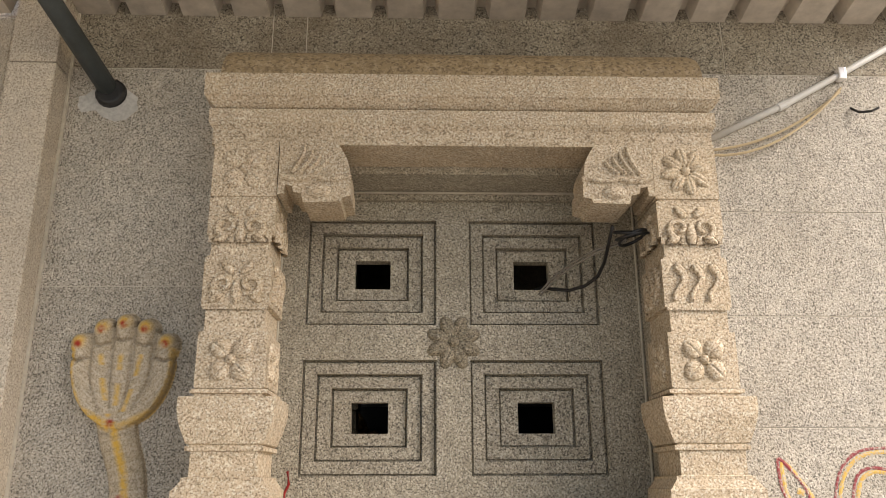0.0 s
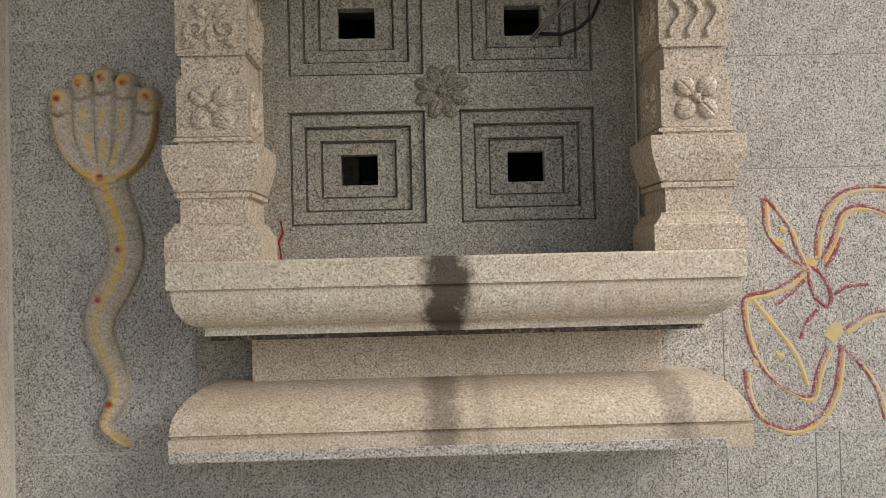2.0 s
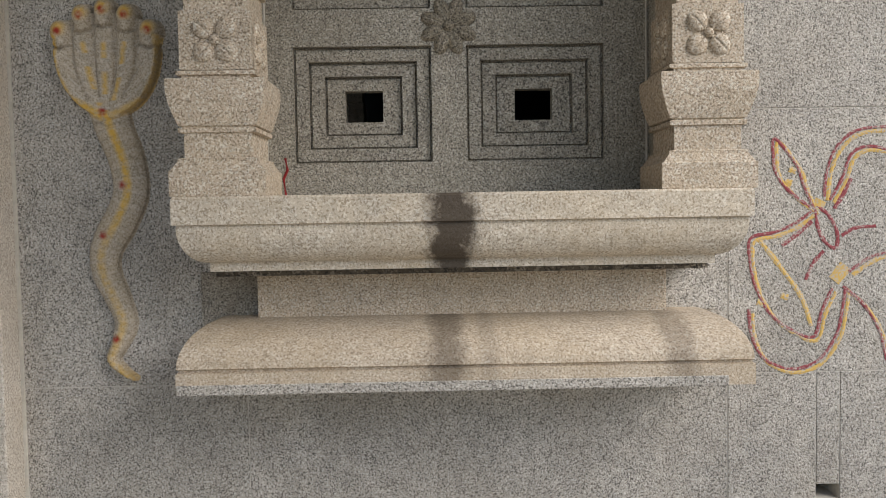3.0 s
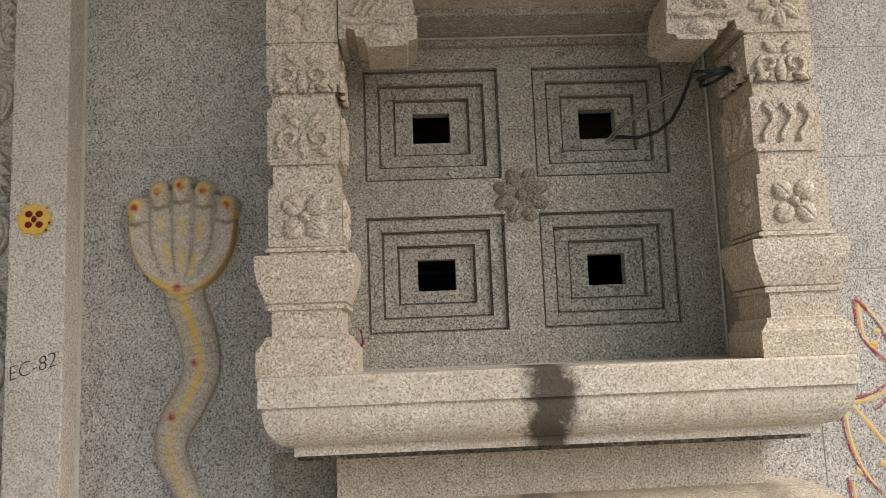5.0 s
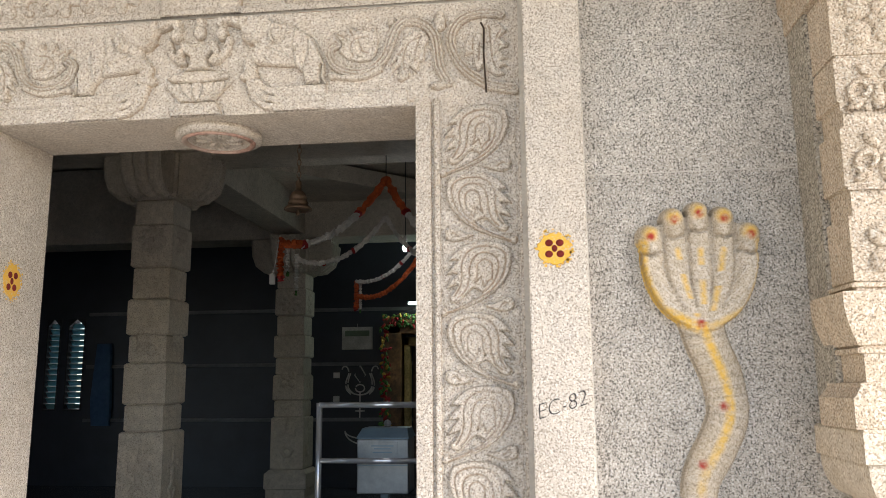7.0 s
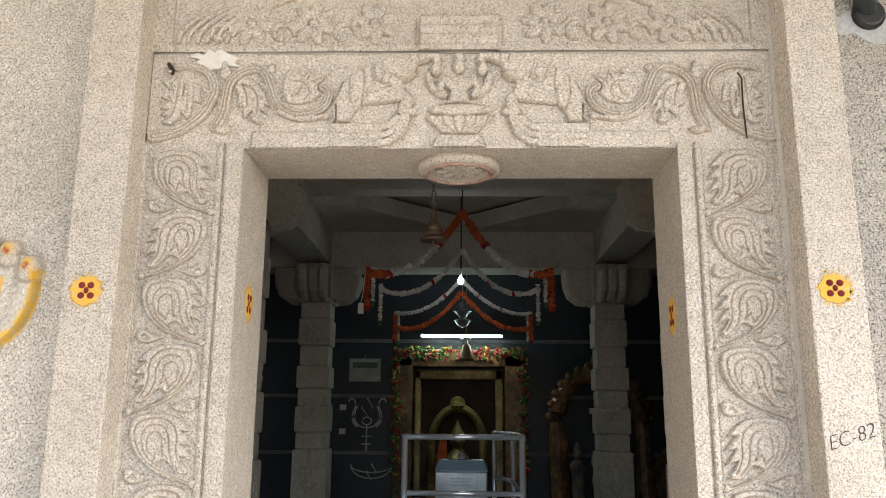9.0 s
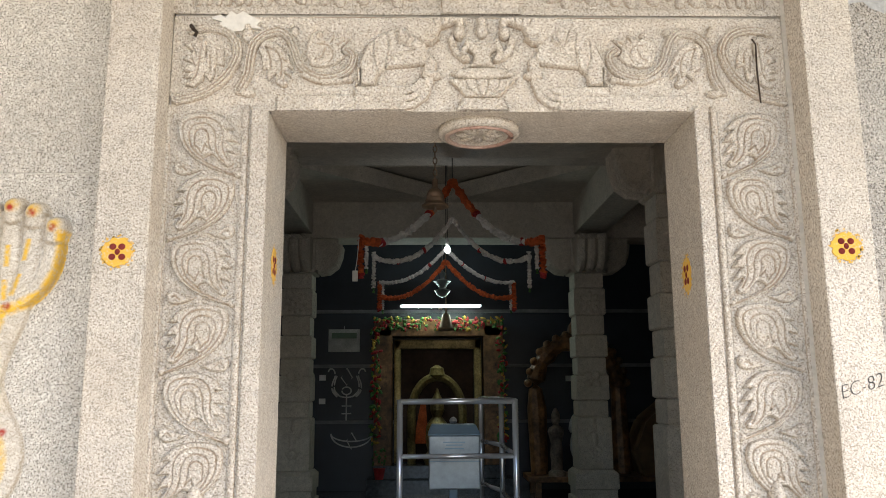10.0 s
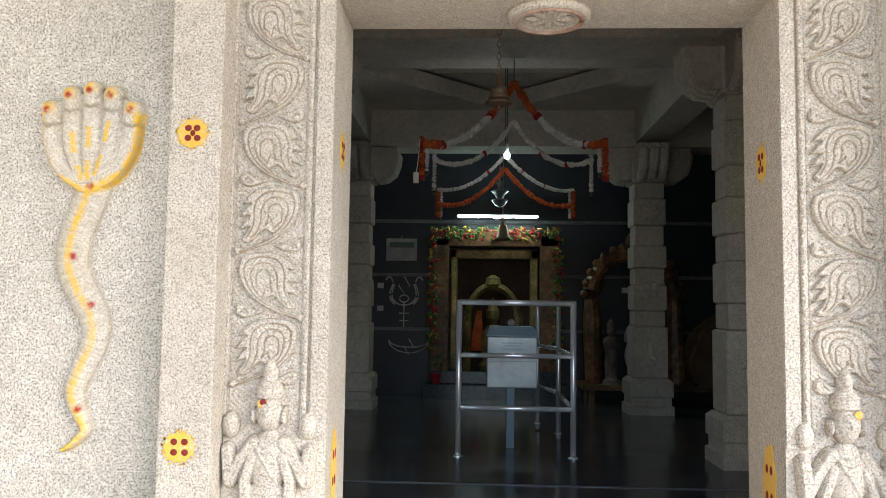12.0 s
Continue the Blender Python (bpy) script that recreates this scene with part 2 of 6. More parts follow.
def stroke(U, V, pts, w, h, taper=0.0, flat=0.5):
    """A rounded raised band of half-width w and height h along points; taper thins it towards its end."""
    d, s = seg_dist(U, V, pts)
    ww = w * (1 - taper * s)
    q = np.clip(1 - d / np.maximum(ww, 1e-4), 0, 1)
    return h * np.clip(q / max(1e-3, 1 - flat), 0, 1) ** 0.6


def blob(U, V, cx, cy, rx, ry, h, turn=0.0, power=0.5):
    c, s = math.cos(turn), math.sin(turn)
    a = ((U - cx) * c + (V - cy) * s) / rx
    b = (-(U - cx) * s + (V - cy) * c) / ry
    return h * np.clip(1 - a * a - b * b, 0, 1) ** power


def petal_flower(U, V, cx, cy, r, n, h, turn=0.0):
    """A carved flower: n veined petals round a button."""
    H = np.zeros(U.shape)
    for k in range(n):
        a = turn + 2 * math.pi * k / n
        H = np.maximum(H, blob(U, V, cx + 0.6 * r * math.cos(a), cy + 0.6 * r * math.sin(a), 0.42 * r, 1.15 * r / n + 0.1 * r, h, a))
        d, _ = seg_dist(U, V, [(cx + 0.3 * r * math.cos(a), cy + 0.3 * r * math.sin(a)), (cx + 0.9 * r * math.cos(a), cy + 0.9 * r * math.sin(a))])
        H -= 0.35 * h * np.clip(1 - d / (0.05 * r), 0, 1) * (H > 0)
    H = np.maximum(H, blob(U, V, cx, cy, 0.2 * r, 0.2 * r, 1.2 * h))
    return H


def circle_pts(cx, cy, r, a0, a1, n=18, r1=None):
    out = []
    for i in range(n + 1):
        f = i / n
        a = radians(a0 + (a1 - a0) * f)
        rr = r + ((r1 if r1 is not None else r) - r) * f
        out.append((cx + rr * math.cos(a), cy + rr * math.sin(a)))
    return out


def poly_relief(U, V, pts, h, edge=0.012):
    """A raised form with the outline pts: it rises over edge to the height h."""
    inside = np.zeros(U.shape, bool)
    for (ax, ay), (bx, by) in zip(pts, pts[1:] + pts[:1]):
        hit = ((ay > V) != (by > V)) & (U < (bx - ax) * (V - ay) / ((by - ay) or 1e-9) + ax)
        inside ^= hit
    d, _ = seg_dist(U, V, pts + pts[:1])
    return np.where(inside, h * np.clip(d / edge, 0, 1) ** 0.45, 0)


def relief_mesh(name, x0, x1, z0, z1, y, fn, step, mask=False, attrs=(), cut=0.0):
    """A carved face towards -y: fn(U, V) gives its heights. mask: keep raised cells only (a thing of its own on a wall)."""
    nx, nz = max(2, round((x1 - x0) / step)), max(2, round((z1 - z0) / step))
    xs, zs = np.linspace(x0, x1, nx + 1), np.linspace(z0, z1, nz + 1)
    U, V = np.meshgrid(xs, zs)
    H = fn(U, V)
    extra = ()
    if isinstance(H, tuple):
        H, extra = H[0], H[1:]
    groove = np.zeros(U.shape)
    if extra and len(extra) > len(attrs):
        groove, extra = extra[0], extra[1:]
    dirt_shade = np.zeros(U.shape)
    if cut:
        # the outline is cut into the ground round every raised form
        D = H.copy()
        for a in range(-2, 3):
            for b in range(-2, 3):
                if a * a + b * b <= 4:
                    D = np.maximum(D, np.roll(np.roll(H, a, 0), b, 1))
        # the cut outline also takes dirt and shade as colour
        dirt_shade = ((D > 0.007) & (H < 0.3 * D)).astype(float)
        H = H - cut * dirt_shade
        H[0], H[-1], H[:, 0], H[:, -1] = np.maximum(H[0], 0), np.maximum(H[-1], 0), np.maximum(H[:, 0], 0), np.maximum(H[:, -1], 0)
    dirt_shade = np.maximum(dirt_shade, groove)
    K = 0.25 * (np.roll(H, 1, 0) + np.roll(H, -1, 0) + np.roll(H, 1, 1) + np.roll(H, -1, 1))
    H = 0.8 * H + 0.2 * K
    extra = tuple(extra) + (dirt_shade,)
    attrs = tuple(attrs) + ("dirt_shade",)
    co = np.stack([U, y - H, V], -1).reshape(-1, 3)
    idx = np.arange((nx + 1) * (nz + 1)).reshape(nz + 1, nx + 1)
    faces = np.stack([idx[:-1, :-1], idx[:-1, 1:], idx[1:, 1:], idx[1:, :-1]], -1).reshape(-1, 4)
    if mask:
        top = np.maximum.reduce([H[:-1, :-1], H[:-1, 1:], H[1:, 1:], H[1:, :-1]]).reshape(-1)
        faces = faces[top > 0.0006]
        used = np.unique(faces)
        remap = np.full(len(co), -1)
        remap[used] = np.arange(len(used))
        faces = remap[faces]
        co = co[used]
        extra = tuple(e.reshape(-1)[used] for e in extra)
    else:
        extra = tuple(e.reshape(-1) for e in extra)
    me = bpy.data.meshes.new(name)
    me.from_pydata(co.tolist(), [], faces.tolist())
    for key, e in zip(attrs, extra):
        me.attributes.new(key, "FLOAT", "POINT").data.foreach_set("value", e.astype(np.float32))
    me.polygons.foreach_set("use_smooth", [True] * len(me.polygons))
    return me


def relief(name, x0, x1, z0, z1, y, fn, mat, parent, step=0.005, label="", mask=False, attrs=(), cut=0.0):
    me = relief_mesh(name, x0, x1, z0, z1, y, fn, step, mask, attrs, cut)
    me.materials.append(mat)
    o = new(name, me)
    if parent is not None:
        o.parent = parent
        o.matrix_parent_inverse = parent.matrix_basis.inverted()
    if label:
        tagged(o, label)
    return o


# ---- the setting ----
Y_WALL, Y_PIL, Y_IN = 2.85, 2.74, 3.21
FLOOR_Z = 0.50
ROOF_Z = 3.42

# ground out of view, kept pale so that it bounces light up
PAVING = speckled("pale_bounce_paving", (0.46, 0.42, 0.36), 0.25, 6, 0.85)
ground = tagged(ob_from("ground", box(-80, 80, -80, 80, -0.3, 0.0, 0), PAVING), "pale paved temple forecourt, out of view", "ground", kind="structure")

# facade: mortar-coloured core behind dressed slabs
def structure(name, bm, mat, label, category="wall"):
    return tagged(ob_from(name, bm, mat), label, category, kind="structure")

core = box(-9.0, -3.646, 2.8525, Y_IN, 0, 3.9, 0)
wall_left = structure("wall_west", core, MORTAR, "speckled grey granite slab wall beside the doorway")
core = box(-1.49, -0.56, 2.8525, Y_IN, 0, 3.9, 0)
for a, b, c, d in ((0.86, 4.5, 0, 0.55), (0.86, 4.5, 0.60, 3.9), (0.86, 1.345, 0.55, 0.60), (1.425, 4.5, 0.55, 0.60)):
    add_box(core, a, b, 2.8525, Y_IN, c, d)
add_box(core, -0.56, 0.86, 2.8525, Y_IN, 0, 1.60)
add_box(core, -0.56, 0.86, 2.98, Y_IN, 2.80, 3.9)
add_box(core, -0.56, 0.86, 2.8525, 2.98, 2.805, 3.9)
wall_right = structure("wall_east", core, MORTAR, "speckled grey granite slab wall round the niche")
core = box(-3.646, -1.49, 2.915, Y_IN - 0.002, 2.955, 3.9, 0)
wall_over = structure("wall_over_door", core, MORTAR, "granite wall above the carved doorway")

def slab(parent, x0, x1, z0, z1, y0=Y_WALL, y1=2.875, mat=WALL, name="stone_slab"):
    g = 0.0018
    return part(name, box(x0 + g, x1 - g, y0, y1, z0 + g, z1 - g, 0.0012), mat, parent)

for z0, z1 in ((0, 0.5), (0.5, 0.98), (0.98, 2.345), (2.345, 2.785), (2.785, 3.19), (3.19, 3.9)):
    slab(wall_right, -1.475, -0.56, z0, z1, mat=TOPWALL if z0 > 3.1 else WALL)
for x0, x1, z0, z1 in ((-0.56, 0.45, 0, 0.5), (0.45, 1.6, 0, 0.5), (-0.56, 1.045, 0.5, 0.985), (-0.56, 1.045, 0.985, 1.60), (-0.56, 0.86, 2.80, 3.19),
                       (-0.56, -0.43, 3.19, 3.9), (-0.43, 1.18, 3.19, 3.9)):
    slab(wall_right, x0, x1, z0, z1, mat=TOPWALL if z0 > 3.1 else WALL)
for x0, x1, z0, z1 in ((1.045, 1.345, 0.5, 0.985), (1.345, 1.425, 0.60, 0.985), (1.425, 2.6, 0.5, 0.985), (1.345, 1.425, 0.5, 0.55), (1.045, 3.0, 0.985, 1.865), (0.86, 1.95, 1.865, 2.245), (1.95, 3.3, 1.865, 2.245),
                       (0.86, 1.69, 2.245, 2.63), (1.69, 3.0, 2.245, 2.63), (0.86, 2.2, 2.63, 3.19), (1.18, 2.7, 3.19, 3.9), (2.2, 3.8, 2.63, 3.19)):
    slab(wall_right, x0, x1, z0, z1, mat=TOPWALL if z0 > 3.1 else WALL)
slab(wall_right, 0.86, 1.045, 1.60, 1.865)
for x0, x1, z0, z1 in ((-5.6, -3.646, 0, 0.5), (-5.6, -3.646, 0.5, 0.98), (-5.6, -3.646, 0.98, 2.375), (-4.49, -3.646, 2.375, 2.79), (-5.6, -4.49, 2.375, 2.79), (-5.6, -3.646, 2.79, 3.2), (-5.6, -3.646, 3.2, 3.9)):
    slab(wall_left, x0, x1, z0, z1, mat=PALEWALL)

# unseen wall, added to cut the light coming from the left
structure("wall_court_west", box(-8.3, -8.0, -6.0, 2.8495, 0, 4.6, 0), PALEWALL, "unseen plain wall that keeps light off from the west")

# pilasters beside the doorway
def pilaster(x0, x1, cuts):
    p = thing("pilaster", (x0 + x1) / 2, 2.8, 0, "plain square granite pilaster beside the carved doorway", "pilaster", "door pilasters", "structure")
    for a, b in zip(cuts, cuts[1:]):
        part("shaft_stone", box(x0, x1, Y_PIL, 2.86, a + 0.0015, b - 0.0015, 0.006), FRAME, p)
    xe = x1 + 0.004 if x0 > -2 else x0 - 0.004
    part("mortar_bead", box(xe - 0.006, xe + 0.006, 2.842, 2.851, 0.0, 3.42, 0.002), MORTAR, p, "pale mortar bead in the corner")
    return p

pilaster(-1.475, -1.305, (0.0, 3.15, 3.9))
pilaster(-3.815, -3.643, (0.0, 3.15, 3.9))


# ---- canopy of corrugated sheet ----
SHEET = speckled("weathered_sheet", (0.66, 0.60, 0.52), 0.3, 14, 0.6, 0.0)
def canopy_bm():
    bm = bmesh.new()
    y0, y1 = -1.2, 2.8495
    xs, x = [], -8.0
    while x < 1.95:
        for dx, dz in ((0.0, 0.0), (0.135, 0.0), (0.150, 0.055), (0.182, 0.055)):
            xs.append((x + dx, dz))
        x += 0.197
    prev = None
    for px, dz in xs:
        row = [bm.verts.new((px, y1, ROOF_Z + dz)), bm.verts.new((px, y0, ROOF_Z + 0.69 + dz)), bm.verts.new((px, y0, ROOF_Z + 0.692 + dz)), bm.verts.new((px, y1, ROOF_Z + 0.002 + dz))]
        if prev:
            for i in range(4):
                j = (i + 1) % 4
                bm.faces.new((prev[i], prev[j], row[j], row[i]))
        prev = row
    bmesh.ops.recalc_face_normals(bm, faces=bm.faces)
    return bm
canopy = thing("canopy", -1.2, 2.8, ROOF_Z, "weathered corrugated metal sheet canopy against the granite wall", "canopy", kind="structure")
part("corrugated_sheet", canopy_bm(), SHEET, canopy)

# ---- the hall behind the doorway ----
DARKWALL = speckled("dark_tile", (0.035, 0.04, 0.055), 0.3, 3, 0.35)
POLISHED = speckled("polished_black_granite", (0.125, 0.138, 0.155), 0.6, 24, 0.15, 0, 0)
Y_REAR = 11.10                    # face of the rear wall
bm = bmesh.new()
rows = [[bm.verts.new((x, y, z)) for x in (-10.2, 4.5)] for y, z in ((2.86, FLOOR_Z), (5.95, FLOOR_Z), (9.3, 0.36), (11.4, 0.325))]
for r0, r1 in zip(rows, rows[1:]):
    bm.faces.new((r0[0], r0[1], r1[1], r1[0]))
bm.normal_update()
low = bmesh.ops.extrude_face_region(bm, geom=list(bm.faces))["geom"]
bmesh.ops.translate(bm, verts=[v for v in low if isinstance(v, bmesh.types.BMVert)], vec=(0, 0, -0.2))
bmesh.ops.recalc_face_normals(bm, faces=bm.faces)
structure("floor", bm, POLISHED, "polished black granite floor of the hall", "floor")
bm = box(-10.2, 4.5, 3.21, 5.45, 3.66, 4.6, 0)
add_box(bm, -10.2, 4.5, 5.45, 11.4, 4.36, 4.6)
structure("ceiling", bm, HALLSTONE, "plain grey granite slab ceiling of the hall", "ceiling")
WIN = ((-8.50, -8.28), (-8.175, -7.90))      # louvred windows in the rear wall
WZ0, WZ1 = 1.36, 2.66
bm = box(-10.2, -8.50, Y_REAR, 11.4, 0, 4.5, 0)
add_box(bm, -8.28, -8.175, Y_REAR, 11.4, WZ0, WZ1)
add_box(bm, -7.90, 4.5, Y_REAR, 11.4, 0, 4.5)
add_box(bm, -8.50, -7.90, Y_REAR, 11.4, 0, WZ0)
add_box(bm, -8.50, -7.90, Y_REAR, 11.4, WZ1, 4.5)
structure("wall_north", bm, DARKWALL, "dark tiled rear wall of the hall")
structure("wall_hall_west", box(-10.4, -10.2, 3.21, 11.4, 0, 4.5, 0), DARKWALL, "dark tiled side wall of the hall")
structure("wall_hall_east", box(4.5, 4.7, 3.21, 11.4, 0, 4.5, 0), DARKWALL, "dark tiled side wall of the hall")


# ---- the niche: a projecting stone window with four pierced panels ----
NX = 0.1575                                   # its middle line
niche = thing("window_niche", NX, 2.7, 1.0, "projecting cream granite window niche with pierced panels and carved pillars", "niche", kind="structure")

# sill with a rounded under-edge, dado and lower cornice
part("sill", moulded(-0.685, 0.995, 2.515, 2.86, [(-0.085, 1.375), (-0.085, 1.400)] + [(-0.085 + o, z) for o, z in arc(0.0, 1.402, 0.075, 1.505, 8)] + [(-0.010, 1.507), (-0.012, 1.513), (0.0, 1.516), (0.0, 1.590), (-0.006, 1.597)]), SILLSTONE, niche, "cream granite sill with a rounded lower edge")
# narrow dark brown strip directly below the sill
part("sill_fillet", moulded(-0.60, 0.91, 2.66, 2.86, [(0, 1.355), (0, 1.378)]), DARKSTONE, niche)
part("dado", box(-0.50, 0.814, 2.765, 2.86, 1.205, 1.358, 0.004), CARVED, niche, "long plain granite block")
part("dado_back", box(-0.70, -0.50, 2.835, 2.86, 1.17, 1.356, 0.003), TOPWALL, niche, "dark granite block")
part("dado_back", box(0.814, 1.00, 2.830, 2.86, 1.205, 1.356, 0.003), WALL, niche)
low = [(0.0, 1.022), (0.0, 1.083), (-0.014, 1.086), (-0.014, 1.091), (-0.004, 1.096)] + [(-0.004 - o, z) for o, z in [(0.235 * (1 - math.cos(k / 9 * math.pi / 2)), 1.096 + 0.118 * math.sin(k / 9 * math.pi / 2)) for k in range(10)]]
bm = bmesh.new()
loft([(-0.690 - 0.33 * o, 1.004 + 0.33 * o, 2.525 - o, 2.86, z) for o, z in low], bm)
part("rough_edge", box(-0.688, 0.925, 2.5215, 2.86, 1.0195, 1.0500, 0.003), WALL, niche, "rough grey lower edge of the cornice")
part("lower_cornice", bm, LOWSTONE, niche, "cream granite cornice with a curved top and water stains")

# entablature
ent = [(-0.02, 2.760), (-0.02, 2.815), (-0.012, 2.825), (-0.006, 2.835), (-0.006, 2.882), (-0.045, 2.886)] + [(-0.045 + 0.05 * k / 4, 2.886 + 0.035 * (k / 4) ** 2) for k in range(5)] + [(0.012, 2.926), (0.012, 3.005), (0.004, 3.010), (-0.02, 3.012)]
part("lintel", moulded(-0.695, 1.005, 2.56, 2.86, ent), CARVED, niche, "moulded cream granite lintel with dark streaks")
bm = bmesh.new()
loft([(-0.665 + 0.08 * (k / 8) ** 3, 0.975 - 0.08 * (k / 8) ** 3, 2.575 + 0.16 * (1 - math.cos(k / 8 * math.pi / 2)), 2.86, 3.012 + 0.155 * math.sin(k / 8 * math.pi / 2)) for k in range(9)], bm)
part("roof_roll", bm, granite("brown_granite", (0.36, 0.27, 0.16), (0.18, 0.13, 0.08), (0.46, 0.36, 0.24), 85, stain_amount=0.3), niche, "brown-stained rounded top course")

# reveals and back
for s in (-1, 1):
    x0 = NX + s * 0.655
    xa, xb = sorted((x0, x0 + s * 0.17))
    part("side_jamb", box(xa, xb, 2.70, 2.97, 1.597, 2.80, 0.004), BACKPANEL, niche)
part("head", box(NX - 0.655, NX + 0.655, 2.76, 2.97, 2.732, 2.80, 0.003), BACKPANEL, niche)
part("head_back", box(NX - 0.655, NX + 0.655, 2.93, 2.98, 2.70, 2.735, 0.003), BACKPANEL, niche)


def rect_ring(bm, A, ya, B, yb):
    """Faces between rectangle A at depth ya and rectangle B at depth yb, each x0, x1, z0, z1."""
    va = [bm.verts.new(p) for p in ((A[0], ya, A[2]), (A[1], ya, A[2]), (A[1], ya, A[3]), (A[0], ya, A[3]))]
    vb = [bm.verts.new(p) for p in ((B[0], yb, B[2]), (B[1], yb, B[2]), (B[1], yb, B[3]), (B[0], yb, B[3]))]
    for i in range(4):
        j = (i + 1) % 4
        bm.faces.new((va[i], va[j], vb[j], vb[i]))


def centred(cx, cz, w, h):
    return (cx - w / 2, cx + w / 2, cz - h / 2, cz + h / 2)


Y_BACK = 2.955
PANELS = [(-0.166, 1.911), (0.4235, 1.911), (-0.166, 2.430), (0.4235, 2.430)]
STEPS = [(0.470, 0.394), (0.372, 0.298), (0.268, 0.204), (0.131, 0.108)]
bm = bmesh.new()
xs = [NX - 0.66, -0.401, 0.069, 0.1885, 0.6585, NX + 0.66]
zs = [1.590, 1.714, 2.108, 2.233, 2.627, 2.735]
for i in range(5):
    for j in range(5):
        if i in (1, 3) and j in (1, 3):
            continue
        vs = [bm.verts.new(p) for p in ((xs[i], Y_BACK, zs[j]), (xs[i + 1], Y_BACK, zs[j]), (xs[i + 1], Y_BACK, zs[j + 1]), (xs[i], Y_BACK, zs[j + 1]))]
        bm.faces.new(vs)
bmesh.ops.remove_doubles(bm, verts=bm.verts, dist=1e-5)
part("lattice_field", bm, BACKPANEL, niche, "speckled granite back slab")
for cx, cz in PANELS:
    bm = bmesh.new()
    y = Y_BACK
    for k in range(4):
        R = centred(cx, cz, *STEPS[k])
        depth = (0.018, 0.018, 0.018, 0.05)[k]
        if k == 3:
            rect_ring(bm, R, y, R, y + depth)
            break
        # each step drops into a narrow groove, then rises to the next flat
        w, h = STEPS[k]
        G, F = centred(cx, cz, w - 0.010, h - 0.010), centred(cx, cz, w - 0.016, h - 0.016)
        rect_ring(bm, R, y, R, y + depth + 0.006)
        rect_ring(bm, R, y + depth + 0.009, G, y + depth + 0.006)
        y += depth
        rect_ring(bm, G, y + 0.009, F, y)
        rect_ring(bm, F, y, centred(cx, cz, *STEPS[k + 1]), y)
    bmesh.ops.remove_doubles(bm, verts=bm.verts, dist=1e-5)
    bmesh.ops.recalc_face_normals(bm, faces=bm.faces)
    part("pierced_panel", bm, BACKPANEL, niche, "square panel stepped inwards round a square hole")
FLOWERSTONE = granite("grimy_flower_granite", (0.30, 0.26, 0.19), (0.07, 0.06, 0.045), (0.47, 0.42, 0.33), spot=175, bump=0.6)
for sx in (-0.652, 0.646):
    part("joint_bead", tube([(NX + sx, Y_BACK - 0.002, 1.60), (NX + sx, Y_BACK - 0.002, 2.70)], 0.0045, 6), MORTAR, niche, "pale mortar bead")
part("joint_bead", tube([(NX - 0.64, 2.928, 2.727), (NX + 0.64, 2.928, 2.727)], 0.0045, 6), MORTAR, niche, "pale mortar bead")
relief("carved_flower", 0.03, 0.23, 2.07, 2.27, Y_BACK - 0.0005, lambda U, V: petal_flower(U, V, 0.13, 2.17, 0.096, 8, 0.024, 0.39), FLOWERSTONE, niche, 0.003, "carved eight-petalled flower", mask=True)


# carved pillars of the niche
def pillar_levels(cx):
    w = lambda h, z, f=0.0: (cx - h, cx + h, 2.552 - (h - 0.10) * 0.5 - f, 2.75 + 0.02, z)
    L = [w(0.138, 1.597), w(0.140, 1.600), w(0.140, 1.672), w(0.134, 1.676), w(0.116, 1.700), w(0.116, 1.708), w(0.098, 1.711), w(0.098, 1.780), w(0.113, 1.783), w(0.113, 1.795), w(0.100, 1.799)]
    for k in range(11):
        a = k / 10
        L.append(w(0.112 + 0.030 * min(1, math.sin(a * math.pi * 0.56) * 1.02), 1.803 + 0.128 * a))
    L += [w(0.141, 1.936), w(0.100, 1.940), w(0.100, 1.945), w(0.114, 1.948), w(0.114, 1.958), w(0.097, 1.962)]
    z = 1.966
    for block, gap in ((0.165, 0.075), (0.155, 0.07), (0.12, 0.0)):
        L += [w(0.104, z), w(0.104, z + block), w(0.090, z + block + 0.002)]
        z += block + 0.002
        if gap:
            L += [w(0.090, z), w(0.090, z + gap), w(0.104, z + gap + 0.002)]
            z += gap + 0.002
    L += [w(0.094, 2.562), w(0.094, 2.566), w(0.104, 2.568), w(0.104, 2.757)]
    return L


def leaf_panel(cx, cz, s, kind):
    def fn(U, V):
        if kind == 0:
            return petal_flower(U, V, cx, cz, s, 4, 0.014, math.pi / 4)
        if kind == 1:
            H = np.zeros(U.shape)
            for k in (-1, 0, 1):
                pts = [(cx + k * 0.055 + 0.018 * math.sin(q / 8 * 5), cz + s * 0.7 * (1 - q / 4)) for q in range(9)]
                H = np.maximum(H, stroke(U, V, pts, 0.014, 0.012, 0.5, 0.7))
            return H
        if kind == 2:
            H = np.zeros(U.shape)
            for m in (-1, 1):
                H = np.maximum(H, stroke(U, V, [(cx + m * a, b + cz) for a, b in circle_pts(0.04, -0.01, 0.035, -60, 250, 14, 0.012)], 0.011, 0.012, 0.3, 0.7))
                H = np.maximum(H, blob(U, V, cx + m * 0.03, cz + 0.045, 0.026, 0.014, 0.012, m * 0.8, 0.35))
                H = np.maximum(H, blob(U, V, cx + m * 0.06, cz - 0.05, 0.024, 0.012, 0.016, -m * 0.5, 0.35))
            return np.maximum(H, blob(U, V, cx, cz - 0.03, 0.016, 0.04, 0.012, 0, 0.35))
        return petal_flower(U, V, cx, cz, s, 8, 0.014, 0.2)
    return fn


